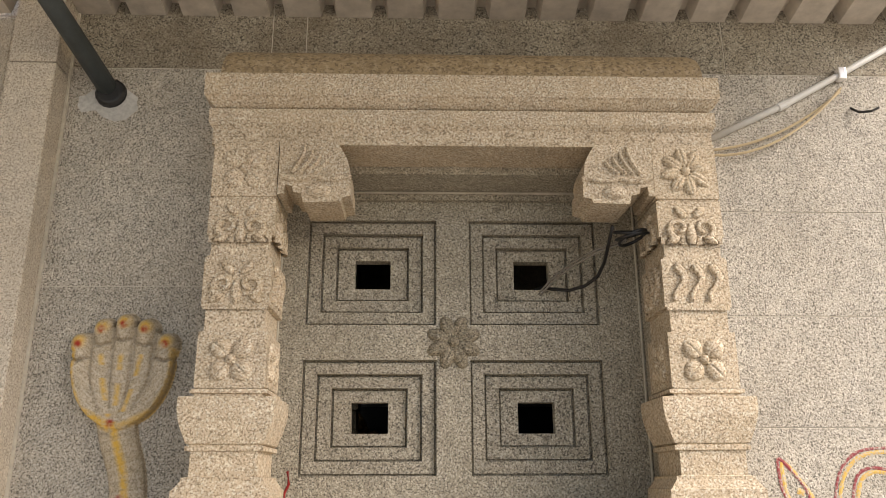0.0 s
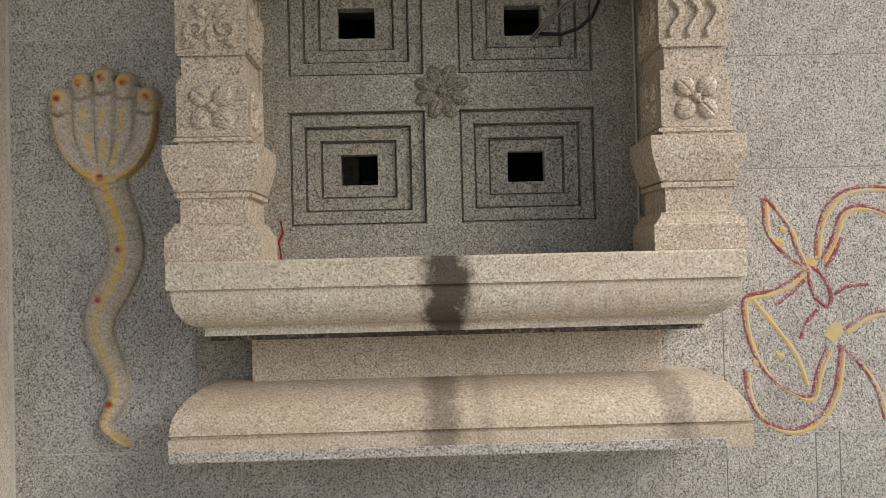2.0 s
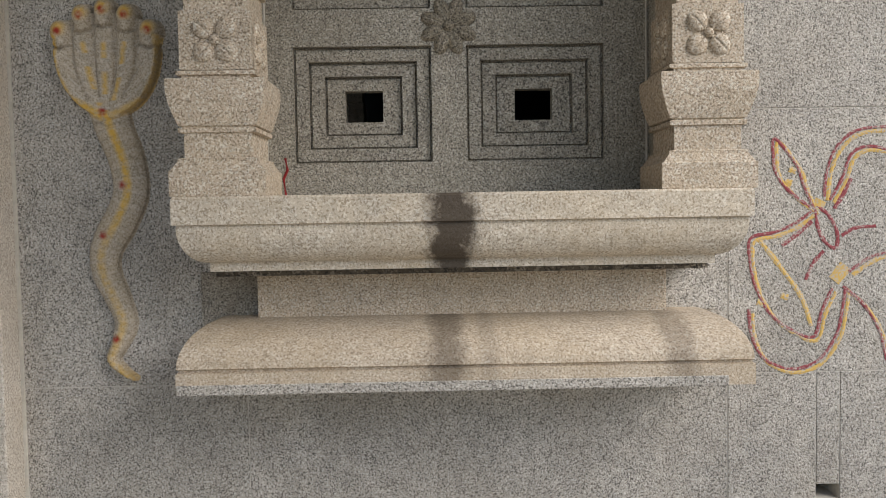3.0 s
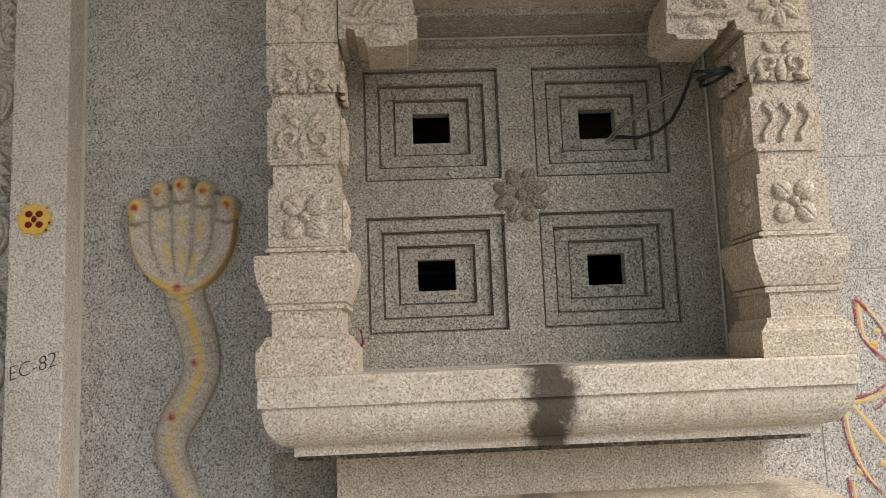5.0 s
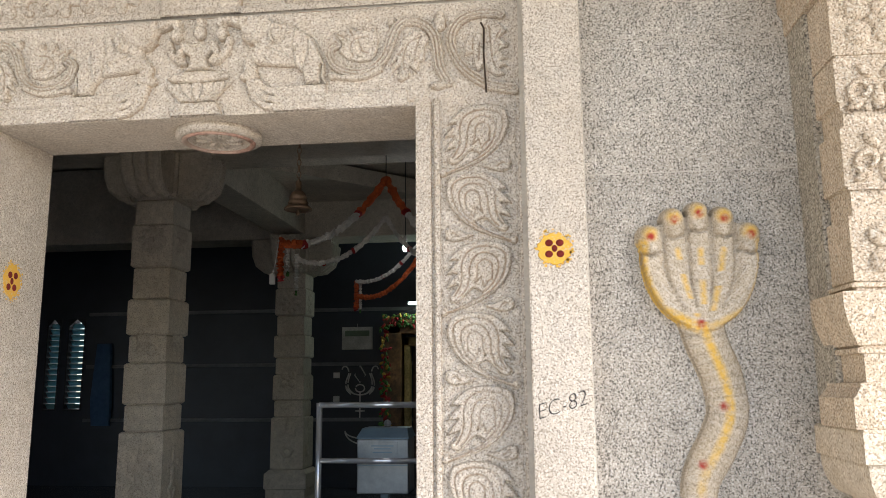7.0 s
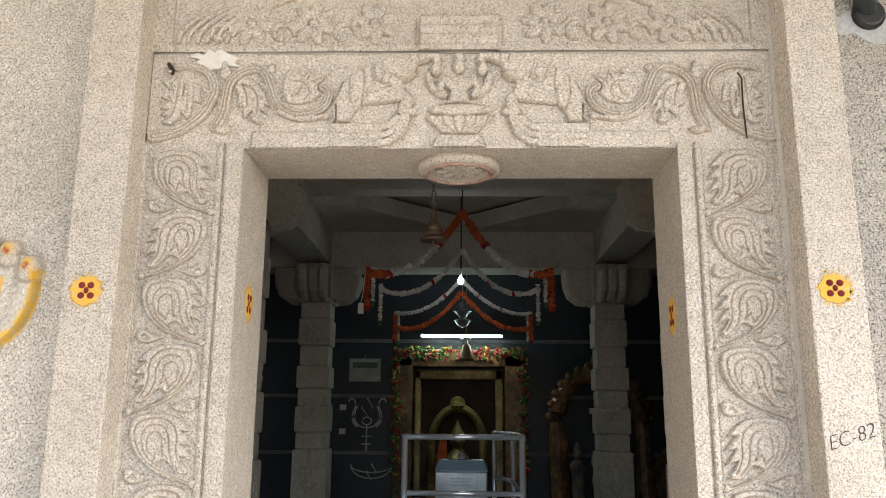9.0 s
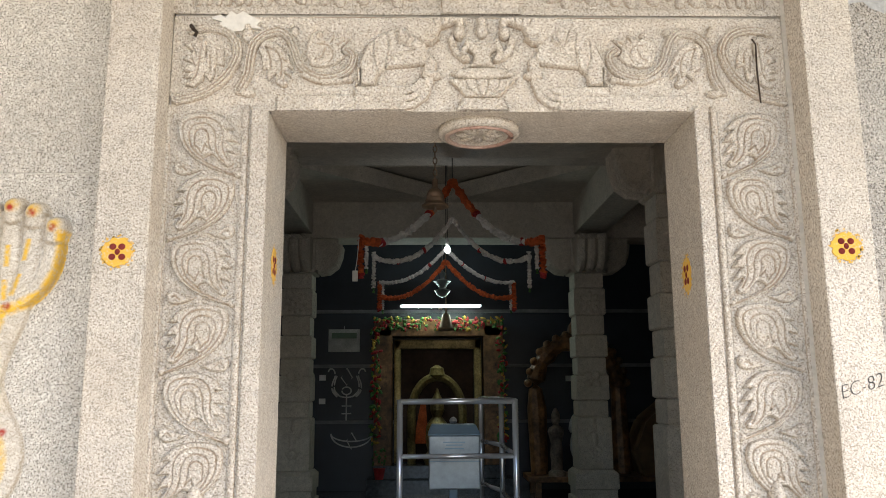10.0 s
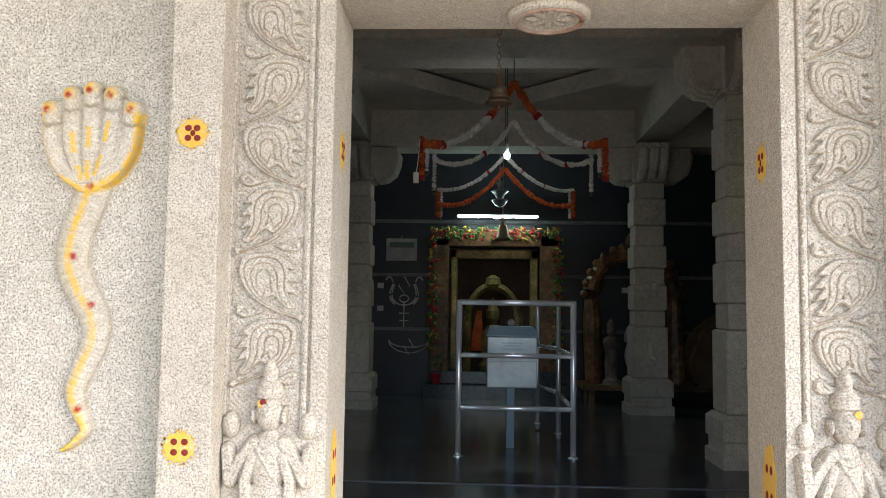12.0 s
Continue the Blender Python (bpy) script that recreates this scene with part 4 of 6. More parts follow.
# ---- hall pillars, beams and ceiling ----
def hall_pillar(cx, cy, top):
    """A square carved pillar with a stepped base and a four-armed capital; top: underside of the beam."""
    p = thing("hall_pillar", cx, cy, FLOOR_Z, "carved grey granite pillar with a bracket capital on the polished floor", "pillar", "hall pillars", "structure")
    q = lambda h, z: (cx - h, cx + h, cy - h, cy + h, z)
    s = top - FLOOR_Z - 0.33
    L = [q(0.205, FLOOR_Z), q(0.205, FLOOR_Z + 0.09), q(0.185, FLOOR_Z + 0.10), q(0.185, FLOOR_Z + 0.17), q(0.20, FLOOR_Z + 0.18), q(0.20, FLOOR_Z + 0.31), q(0.165, FLOOR_Z + 0.345)]
    part("base", loft(L), HALLSTONE, p)
    L = []
    z = FLOOR_Z + 0.345
    for h, dz in ((0.158, 0.50), (0.138, 0.16), (0.152, 0.25), (0.135, 0.17), (0.152, 0.22), (0.132, 0.20), (0.15, 0.27), (0.138, 0.16)):
        z1 = min(z + dz * (s - 0.345) / 1.93, top - 0.33)
        L += [q(h - 0.012, z), q(h, z + 0.012), q(h, z1 - 0.012), q(h - 0.012, z1)]
        z = z1
    shaft = part("shaft", loft(L), HALLSTONE, p)
    for face in range(2):
        def fig(U, V):
            zz = FLOOR_Z + 0.62
            H = blob(U, V, cx, zz, 0.035, 0.09, 0.02, 0, 0.4)
            H = np.maximum(H, blob(U, V, cx, zz + 0.115, 0.024, 0.03, 0.02, 0, 0.4))
            H = np.maximum(H, blob(U, V, cx, zz + 0.165, 0.016, 0.03, 0.02))
            for m in (-1, 1):
                H = np.maximum(H, stroke(U, V, [(cx + m * 0.02, zz + 0.06), (cx + m * 0.07, zz + 0.03), (cx + m * 0.075, zz + 0.09)], 0.014, 0.016))
                H = np.maximum(H, stroke(U, V, [(cx, zz - 0.06), (cx + m * 0.05, zz - 0.10), (cx + m * 0.02, zz - 0.15)], 0.02, 0.018))
            H = np.maximum(H, petal_flower(U, V, cx, top - 0.33 - 0.29, 0.10, 8, 0.014))
            H = np.maximum(H, petal_flower(U, V, cx, top - 0.33 - 1.02, 0.09, 4, 0.012, 0.78))
            return H
        o = relief("carving", cx - 0.13, cx + 0.13, FLOOR_Z + 0.45, top - 0.35, cy - 0.1505, fig, HALLSTONE, shaft, 0.007, mask=True)
        if face:
            o.matrix_basis = Matrix.Translation((cx, cy, 0)) @ Matrix.Rotation(math.pi / 2, 4, "Z") @ Matrix.Translation((-cx, -cy, 0))
    bm = box(cx - 0.17, cx + 0.17, cy - 0.17, cy + 0.17, top - 0.33, top, 0.01)
    for ax, sg in ((0, 1), (0, -1), (1, 1), (1, -1)):
        L = []
        for k in range(9):
            a = k / 8
            r = 0.24 + 0.15 * math.sin(a * math.pi * 0.5) ** 0.45
            z = top - 0.30 + 0.30 * a
            lo, hi = sorted((sg * 0.10, sg * r))
            L.append((cx + lo, cx + hi, cy - 0.145, cy + 0.145, z) if ax == 0 else (cx - 0.145, cx + 0.145, cy + lo, cy + hi, z))
        loft(L, bm)
        # three rounded pendant lobes on each arm
        for e in (-0.095, 0.0, 0.095):
            path = [(0.19, -0.285), (0.27, -0.275), (0.335, -0.225), (0.365, -0.14), (0.375, -0.05), (0.375, 0.0)]
            tube([Vector((cx + sg * r, cy + e, top + q)) if ax == 0 else Vector((cx + e, cy + sg * r, top + q)) for r, q in path], 0.050, 10, bm)
    part("capital", bm, HALLSTONE, p)
    return p


hall_pillar(-4.10, 5.72, 3.34)
hall_pillar(-1.005, 5.72, 3.34)
# the hall's rear: scaled about the camera's eye, then shifted, to fit the view
REAR_EYE = Vector((-2.66, 0.34, 1.60))


def scale_about_eye(o, k, shift):
    o.matrix_basis = Matrix.Translation(REAR_EYE + Vector(shift)) @ Matrix.Scale(k, 4) @ Matrix.Translation(-REAR_EYE) @ o.matrix_basis
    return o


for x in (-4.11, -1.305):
    scale_about_eye(hall_pillar(x, 7.95, 3.02), 1.2, (0.155, -0.12, 0.075))
beams = bmesh.new()
for x0, x1, y0, y1, z0, z1 in ((-10.2, 4.5, 5.40, 5.84, 3.34, 4.3), (-10.2, 4.5, 9.10, 9.56, 3.38, 4.3), (-4.05, -1.02, 5.84, 6.65, 3.52, 3.79)):
    add_box(beams, x0, x1, y0, y1, z0, z1, 0.008)
for x0, x1 in ((-4.43, -4.07), (-1.05, -0.70)):
    add_box(beams, x0, x1, 5.84, 9.10, 3.42, 4.3, 0.008)
for x0, x1 in ((-4.27, -3.93), (-1.25, -0.91)):
    add_box(beams, x0, x1, 3.22, 5.40, 3.34, 3.62, 0.008)
structure("ceiling_beams", beams, HALLSTONE, "grey granite beams under the hall ceiling", "beam")
# corner slabs step in to a lozenge, then a smaller square above it
bm = bmesh.new()
XA, XB, YA, YB, XM, YM = -4.07, -1.05, 6.0, 9.10, -2.56, 7.55
for a, b, c, z0, z1 in (((XA, YB), (XM, YB), (XA, YM), 3.80, 3.98), ((XB, YB), (XM, YB), (XB, YM), 3.80, 3.98), ((XA, YA), (XM, YA), (XA, YM), 3.80, 3.98), ((XB, YA), (XM, YA), (XB, YM), 3.80, 3.98)):
    lo = [bm.verts.new((*p, z0)) for p in (a, b, c)]
    hi = [bm.verts.new((*p, z1)) for p in (a, b, c)]
    bm.faces.new(lo)
    bm.faces.new(hi[::-1])
    for i in range(3):
        bm.faces.new((lo[i], lo[(i + 1) % 3], hi[(i + 1) % 3], hi[i]))
for x0, x1, y0, y1 in ((XA, XB, 8.40, 9.10), (XA, -3.31, 6.0, 8.40), (-1.81, XB, 6.0, 8.40)):
    add_box(bm, x0, x1, y0, y1, 4.02, 4.2)
bmesh.ops.recalc_face_normals(bm, faces=bm.faces)
structure("ceiling_corner_slabs", bm, HALLSTONE, "triangular corner slabs stepping in under the ceiling", "ceiling")

PALEBAND = speckled("pale_band", (0.20, 0.20, 0.21), 0.3, 20, 0.4)
structure("floor_strip", box(-10.2, 4.5, 4.93, 4.96, FLOOR_Z, FLOOR_Z + 0.004, 0), PALEBAND, "pale inlaid strip across the black floor", "floor")
bm = bmesh.new()
for z in (1.225, 1.975, 2.725):
    add_box(bm, -7.85, 4.4, Y_REAR - 0.03, Y_REAR, z - 0.023, z + 0.023, 0.003)
structure("wall_bands", bm, PALEBAND, "narrow pale bands along the dark tiled wall", "trim")

# traces on the lintel: a plaster smear, a rusty hook and a thin twig
smear = thing("plaster_smear", -3.38, 2.86, 2.93, "pale plaster smear over the joint above the lintel", "plaster")
bm = bmesh.new()
rnd = random.Random(11)
ring = [bm.verts.new((-3.421 + (0.062 if k % 3 else 0.085) * (1 + 0.25 * rnd.uniform(-1, 1)) * math.cos(k / 20 * 6.2832), 2.8475, 2.925 + 0.032 * (1 + 0.5 * rnd.uniform(-1, 1)) * math.sin(k / 20 * 6.2832))) for k in range(20)]
back = [bm.verts.new((v.co.x, 2.866, v.co.z)) for v in ring]
bm.faces.new(ring)
for k in range(20):
    bm.faces.new((ring[k], ring[(k + 1) % 20], back[(k + 1) % 20], back[k]))
bmesh.ops.recalc_face_normals(bm, faces=bm.faces)
part("smear", bm, speckled("white_lime", (0.74, 0.71, 0.64), 0.15, 40, 0.9), smear)
RUST = speckled("rusty_iron", (0.06, 0.04, 0.025), 0.4, 60, 0.8)
nail = thing("iron_hook", -3.511, 2.84, 2.84, "small dark rusty hook driven into the lintel", "hook")
part("shank", tube([(-3.570, 2.86, 2.895), (-3.568, 2.815, 2.892), (-3.560, 2.81, 2.878), (-3.548, 2.815, 2.868), (-3.556, 2.822, 2.856)], 0.007, 7), RUST, nail)
twig = thing("thin_twig", -1.58, 2.845, 2.80, "thin dark dry twig hanging on the carved lintel corner", "twig")
part("stem", tube([(-1.608, 2.838, 2.862), (-1.598, 2.832, 2.84), (-1.600, 2.834, 2.75), (-1.594, 2.838, 2.625)], 0.0032, 6), RUST, twig)

# louvred windows
FRAMEWOOD = speckled("dark_window_frame", (0.03, 0.03, 0.035), 0.3, 30, 0.5)
GLASSY = speckled("pale_louvre_glass", (0.20, 0.42, 0.46), 0.1, 20, 0.25)
for k, (x0, x1) in enumerate(WIN):
    w = thing("window_%d" % (k + 1), (x0 + x1) / 2, Y_REAR + 0.1, WZ0, "narrow pointed window with glass louvres in a dark frame", "window", "hall windows", "structure")
    bm = box(x0, x0 + 0.02, Y_REAR - 0.01, Y_REAR + 0.11, WZ0, WZ1, 0.002)
    add_box(bm, x1 - 0.02, x1, Y_REAR - 0.01, Y_REAR + 0.11, WZ0, WZ1, 0.002)
    add_box(bm, x0, x1, Y_REAR - 0.01, Y_REAR + 0.11, WZ0, WZ0 + 0.02, 0.002)
    for s in (0, 1):
        vs = []
        xa = x1 if s else x0
        for yy in (Y_REAR - 0.01, Y_REAR + 0.11):
            vs.append([bm.verts.new(p) for p in ((xa, yy, WZ1), (xa, yy, WZ1 - 0.12), ((x0 + x1) / 2, yy, WZ1))])
        bm.faces.new(vs[0]); bm.faces.new(vs[1][::-1])
        for i in range(3):
            bm.faces.new((vs[0][i], vs[0][(i + 1) % 3], vs[1][(i + 1) % 3], vs[1][i]))
    bmesh.ops.recalc_face_normals(bm, faces=bm.faces)
    part("window_frame", bm, FRAMEWOOD, w)
    for i in range(15):
        z = WZ0 + 0.06 + 0.082 * i
        bm = bmesh.new()
        bmesh.ops.create_cube(bm, size=1.0, matrix=Matrix.LocRotScale(((x0 + x1) / 2, Y_REAR + 0.07, z), Euler((radians(-50), 0, 0)), (x1 - x0 - 0.04, 0.090, 0.005)))
        part("louvre", bm, GLASSY, w)


# ---- things in the hall ----
GOLD = speckled("dull_gilt", (0.46, 0.33, 0.12), 0.7, 34, 0.4, 0.4)
GILTWOOD = speckled("gilt_painted_wood", (0.36, 0.17, 0.065), 0.85, 17, 0.42)
BROWN = speckled("dark_brown_curtain", (0.10, 0.05, 0.03), 0.4, 18, 0.7)
BRASS = speckled("aged_brass", (0.40, 0.27, 0.17), 0.35, 30, 0.45, 0.35)
BLUESTEEL = speckled("blue_painted_steel", (0.22, 0.34, 0.43), 0.15, 10, 0.4)
PALESTEEL = speckled("dull_steel_plate", (0.42, 0.47, 0.50), 0.25, 14, 0.38, 0.4)
ORANGE = speckled("orange_flowers", (0.75, 0.14, 0.03), 0.45, 60, 0.8)
WHITEFLOWER = speckled("white_flowers", (0.80, 0.78, 0.72), 0.3, 60, 0.85)
REDFLOWER = speckled("red_flowers", (0.45, 0.03, 0.03), 0.4, 50, 0.8)
GREENLEAF = speckled("green_leaves", (0.07, 0.22, 0.04), 0.5, 40, 0.7)
WHITEPAINT = speckled("white_chalk", (0.62, 0.62, 0.60), 0.3, 60, 0.9)
BLACKRUBBER = speckled("black_cable", (0.015, 0.015, 0.016), 0.2, 50, 0.45)
WHITEPLASTIC = speckled("white_plastic", (0.70, 0.70, 0.68), 0.1, 20, 0.4)

# stainless barrier
rail = thing("barrier", -2.6, 5.67, FLOOR_Z, "polished stainless steel queue barrier on the black floor", "barrier")
R0, R1 = (-2.943, 5.80), (-2.143, 5.80)
R2, R3 = (-2.14, 6.86), (-2.27, 7.42)
for x, y in (R0, R1, R2, R3):
    post = part("post", tube([(x, y, FLOOR_Z - 0.05), (x, y, 1.585)], 0.022, 12), STEEL, rail, smooth=True)
    part("foot_flange", lathe(x, y, [(0.035, FLOOR_Z), (0.035, FLOOR_Z + 0.006), (0.02, FLOOR_Z + 0.012)], 14), STEEL, post)
for z in (1.570, 1.200, 0.835):
    for a, b in ((R0, R1), (R1, R2), (R2, R3)):
        part("bar", tube([(*a, z), (*b, z)], 0.021 if z > 1.5 else 0.0185, 10), STEEL, rail, smooth=True)

# donation box
dbox = thing("donation_box", -2.62, 6.1, FLOOR_Z, "blue-grey steel donation box with a sloping top on a post", "donation box")
part("post", box(-2.655, -2.595, 6.06, 6.12, FLOOR_Z - 0.03, 0.95, 0.005), BLUESTEEL, dbox, "blue painted post")
part("body", box(-2.805, -2.435, 5.95, 6.25, 0.925, 1.300, 0.008), PALESTEEL, dbox)
part("lid", loft([(-2.81, -2.43, 5.945, 6.255, 1.303), (-2.81, -2.43, 5.945, 6.255, 1.312), (-2.785, -2.455, 6.03, 6.25, 1.372), (-2.775, -2.465, 6.04, 6.24, 1.376)]), BLUESTEEL, dbox, "sloping blue lid")
part("slot", box(-2.70, -2.54, 6.10, 6.118, 1.375, 1.380, 0), BLACKRUBBER, dbox)
part("label_plate", box(-2.73, -2.51, 5.946, 5.950, 1.19, 1.28, 0.001), PALESTEEL, dbox)
part("seam", box(-2.805, -2.435, 5.946, 5.9495, 1.118, 1.124, 0), BLUESTEEL, dbox)
for z, w in ((1.255, 0.08), (1.235, 0.06), (1.21, 0.07)):
    part("writing_bar", box(-2.62 - w, -2.62 + w, 5.9445, 5.9462, z - 0.004, z + 0.004, 0), BLUESTEEL, dbox)
part("knob", lathe(-2.62, 6.14, [(0.02, 1.376), (0.03, 1.40), (0.022, 1.42), (0.006, 1.43)], 12), STEEL, dbox)
dbox.matrix_basis = Matrix.Translation((0.062, 0.14, 0.02)) @ dbox.matrix_basis

# bell on a chain in front of the barrier
bell = thing("temple_bell", -2.733, 4.36, 2.60, "small brass bell hanging on a chain from the beam", "bell")
part("bell_body", lathe(-2.733, 4.36, [(0.060, 2.602), (0.076, 2.600), (0.074, 2.610), (0.058, 2.622), (0.054, 2.632), (0.057, 2.636), (0.050, 2.648), (0.047, 2.662), (0.050, 2.666), (0.043, 2.680), (0.038, 2.692), (0.024, 2.704), (0.016, 2.712), (0.016, 2.755), (0.008, 2.765)], 20), BRASS, bell, smooth=True)
part("clapper", lathe(-2.733, 4.36, [(0.004, 2.63), (0.006, 2.59), (0.012, 2.58), (0.006, 2.57)], 10), BRASS, bell)
z = 2.745
k = 0
while z < 3.60:
    ring = [(0.011 * math.cos(a) * (1 if k % 2 else 0), 0.011 * math.cos(a) * (0 if k % 2 else 1), 0.02 * math.sin(a)) for a in (i / 10 * 6.2832 for i in range(11))]
    part("chain_link", tube([(-2.733 + a, 4.36 + b, z + 0.018 + c) for a, b, c in ring], 0.0035, 6), BRASS, bell)
    z += 0.034
    k += 1


bell.matrix_basis = Matrix.Translation((0.024, 0.105, 0.04)) @ bell.matrix_basis


def sag(a, b, drop, n=22):
    a, b = Vector(a), Vector(b)
    return [a.lerp(b, i / n) - Vector((0, 0, drop * 4 * (i / n) * (1 - i / n))) for i in range(n + 1)]


def flower_rope(pts, r, seed):
    rnd = random.Random(seed)
    fine = []
    for a, b in zip(pts, pts[1:]):
        fine += [a.lerp(b, k / 3) for k in range(3)]
    fine.append(pts[-1])
    return tube([p + Vector((rnd.uniform(-1, 1), rnd.uniform(-1, 1), rnd.uniform(-1, 1))) * r * 0.18 for p in fine], [r * (0.68 + 0.55 * rnd.random()) for _ in fine], 8)


APEX = Vector((-2.555, 6.17, 3.255))
CORN = [Vector((-3.222, 5.73, 2.70)), Vector((-1.93, 5.73, 2.70)), Vector((-3.235, 8.15, 2.73)), Vector((-1.865, 8.15, 2.73))]
gar = thing("garland_canopy", APEX.x, APEX.y, 2.6, "swags of white and orange flowers hung below the ceiling", "garland")
part("hanging_wire", tube([APEX + Vector((0, 0, 1.1)), APEX], 0.004, 6), BLACKRUBBER, gar)
HEART = Vector((-2.565, 7.87, 2.96))            # where the rear strands part
part("hanging_wire", tube([HEART + Vector((0, 0, 1.42)), HEART], 0.004, 6), BLACKRUBBER, gar)


def swag(a, b, drop, r, seed, head, body, end, n0, n1, knots):
    pts = sag(a, b, drop)
    g = part("swag", flower_rope(pts[n0:n1], r, seed), body, gar)
    if n0:
        part("swag_head", flower_rope(pts[:n0 + 1], r * 1.1, seed + 1), head, g)
    if n1 < 23:
        part("swag_end", flower_rope(pts[n1 - 1:], r * 1.1, seed + 2), end, g)
    for q in knots:
        part("flower_knot", flower_rope([pts[q], pts[q].lerp(pts[q + 1], 0.35)], r * 1.12, seed + q), REDFLOWER, g)


for k, c in enumerate(CORN):
    sx = 1 if k % 2 == 0 else -1
    if k < 2:
        swag(APEX, c, 0.17, 0.027, 20 * k, ORANGE, WHITEFLOWER, ORANGE, 6, 19, (6, 17))
        swag(APEX - Vector((0, 0, 0.30)), c + Vector((0.075 * sx, 0.1, -0.10)), 0.15, 0.019, 20 * k + 10, WHITEFLOWER, WHITEFLOWER, WHITEFLOWER, 0, 23, (8, 15))
    else:
        swag(HEART + Vector((0, -0.1, 0.05)), c, 0.11, 0.020, 20 * k, WHITEFLOWER, WHITEFLOWER, WHITEFLOWER, 0, 23, (5, 12))
        swag(HEART - Vector((0, 0, 0.06)), c + Vector((0.02 * sx, 0, -0.15)), 0.13, 0.024, 20 * k + 10, ORANGE, ORANGE, ORANGE, 0, 23, ())
    for j, (dx, up, ln, mat) in enumerate(((0.0, 0.03, 0.27, ORANGE), (0.035, 0.0, 0.20, WHITEFLOWER), (0.085, -0.07, 0.26, WHITEFLOWER)) if k < 2 else ((0.0, 0.0, 0.26, ORANGE), (0.03, 0.02, 0.30, WHITEFLOWER))):
        top = c + Vector((dx * sx, 0.05 * j, up))
        t_ = part("tassel", flower_rope([top - Vector((0, 0, ln * i / 9)) for i in range(10)], 0.026 if j == 0 else 0.017, 170 + 10 * k + j), mat, gar)
        part("tassel_tip", flower_rope([top - Vector((0, 0, ln)), top - Vector((0, 0, ln + 0.035))], 0.024 if j == 0 else 0.010, 230 + 10 * k + j), REDFLOWER if j == 0 else GREENLEAF, t_)

# lamps
bulb = thing("light_bulb", -2.677, 7.3, 2.755, "bare white light bulb hanging on a black flex", "lamp")
part("glass_bulb", lathe(-2.677, 7.3, [(0.003, 2.797), (0.018, 2.803), (0.027, 2.823), (0.025, 2.843), (0.013, 2.861), (0.011, 2.867)], 16), glow("bulb_glow", (0.92, 0.97, 1.0), 36), bulb, "lit white bulb", True)
part("holder", lathe(-2.677, 7.3, [(0.013, 2.867), (0.016, 2.905), (0.014, 2.925), (0.006, 2.940)], 12), WHITEPLASTIC, bulb)
part("flex", tube([(-2.677, 7.3, 2.935), (-2.677, 7.3, 4.30)], 0.004, 6), BLACKRUBBER, bulb)
bulb.matrix_basis = Matrix.Translation((0.107, -0.13, 0.06)) @ bulb.matrix_basis
TUBE_GLOW = glow("tube_glow", (0.72, 0.97, 0.90), 15)
tl = thing("tube_light", -2.79, 8.45, 2.40, "lit white fluorescent tube above the shrine", "lamp")
part("glass_tube", tube([(-3.20, 8.45, 2.405), (-2.38, 8.45, 2.405)], 0.012, 10), TUBE_GLOW, tl)
part("batten", box(-3.22, -2.36, 8.47, 8.50, 2.400, 2.43, 0.003), PALESTEEL, tl)
part("bracket", box(-2.81, -2.77, 8.50, 8.83, 2.405, 2.43, 0.002), WHITEPLASTIC, tl)
lamp = thing("hanging_lamp", -2.78, 8.1, 2.45, "small tiered silver hanging lamp on a thin chain", "lamp")
part("tiers", lathe(-2.78, 8.1, [(0.01, 2.46), (0.05, 2.48), (0.085, 2.53), (0.03, 2.55), (0.055, 2.59), (0.09, 2.62), (0.02, 2.65), (0.035, 2.70), (0.006, 2.74)], 14), PALESTEEL, lamp)
part("lamp_chain", tube([(-2.78, 8.1, 2.74), (-2.78, 8.1, 3.72)], 0.004, 5), STEEL, lamp)
bell2 = thing("shrine_bell", -2.74, 8.3, 2.18, "dark brass bell hanging before the shrine", "bell")
part("bell_body", lathe(-2.74, 8.3, [(0.075, 2.15), (0.085, 2.145), (0.07, 2.18), (0.055, 2.24), (0.04, 2.30), (0.012, 2.325), (0.01, 2.36)], 18), BRASS, bell2, smooth=True)
part("bell_rod", tube([(-2.74, 8.3, 2.35), (-2.74, 8.3, 3.72)], 0.007, 6), BRASS, bell2)

# shrine front
shr = thing("shrine", -2.81, 8.7, FLOOR_Z, "gilt wooden shrine front decked with flowers and leaves", "shrine")
for a, b in ((-3.49, -3.30), (-2.34, -2.13)):
    part("side_post", box(a, b, 8.55, 8.82, 0.78, 2.22, 0.01), GILTWOOD, shr)
part("top_rail", box(-3.49, -2.13, 8.55, 8.82, 2.10, 2.28, 0.01), GILTWOOD, shr)
bm = bmesh.new()
for x0, x1, z0, z1 in ((-3.28, -3.21, 0.80, 2.07), (-2.44, -2.36, 0.80, 2.07), (-3.28, -2.36, 1.97, 2.07)):
    add_box(bm, x0, x1, 8.60, 8.70, z0, z1, 0.012)
part("inner_frame", bm, GOLD, shr, "gilt inner frame")
part("curtain", box(-3.21, -2.44, 8.78, 8.80, 0.80, 1.97, 0), BROWN, shr, "dark brown backcloth")
part("plinth", box(-3.55, -2.05, 8.40, 8.82, FLOOR_Z, 0.66, 0.01), POLISHED, shr)
part("step", box(-3.49, -2.13, 8.48, 8.82, 0.66, 0.79, 0.008), POLISHED, shr)
rnd = random.Random(5)
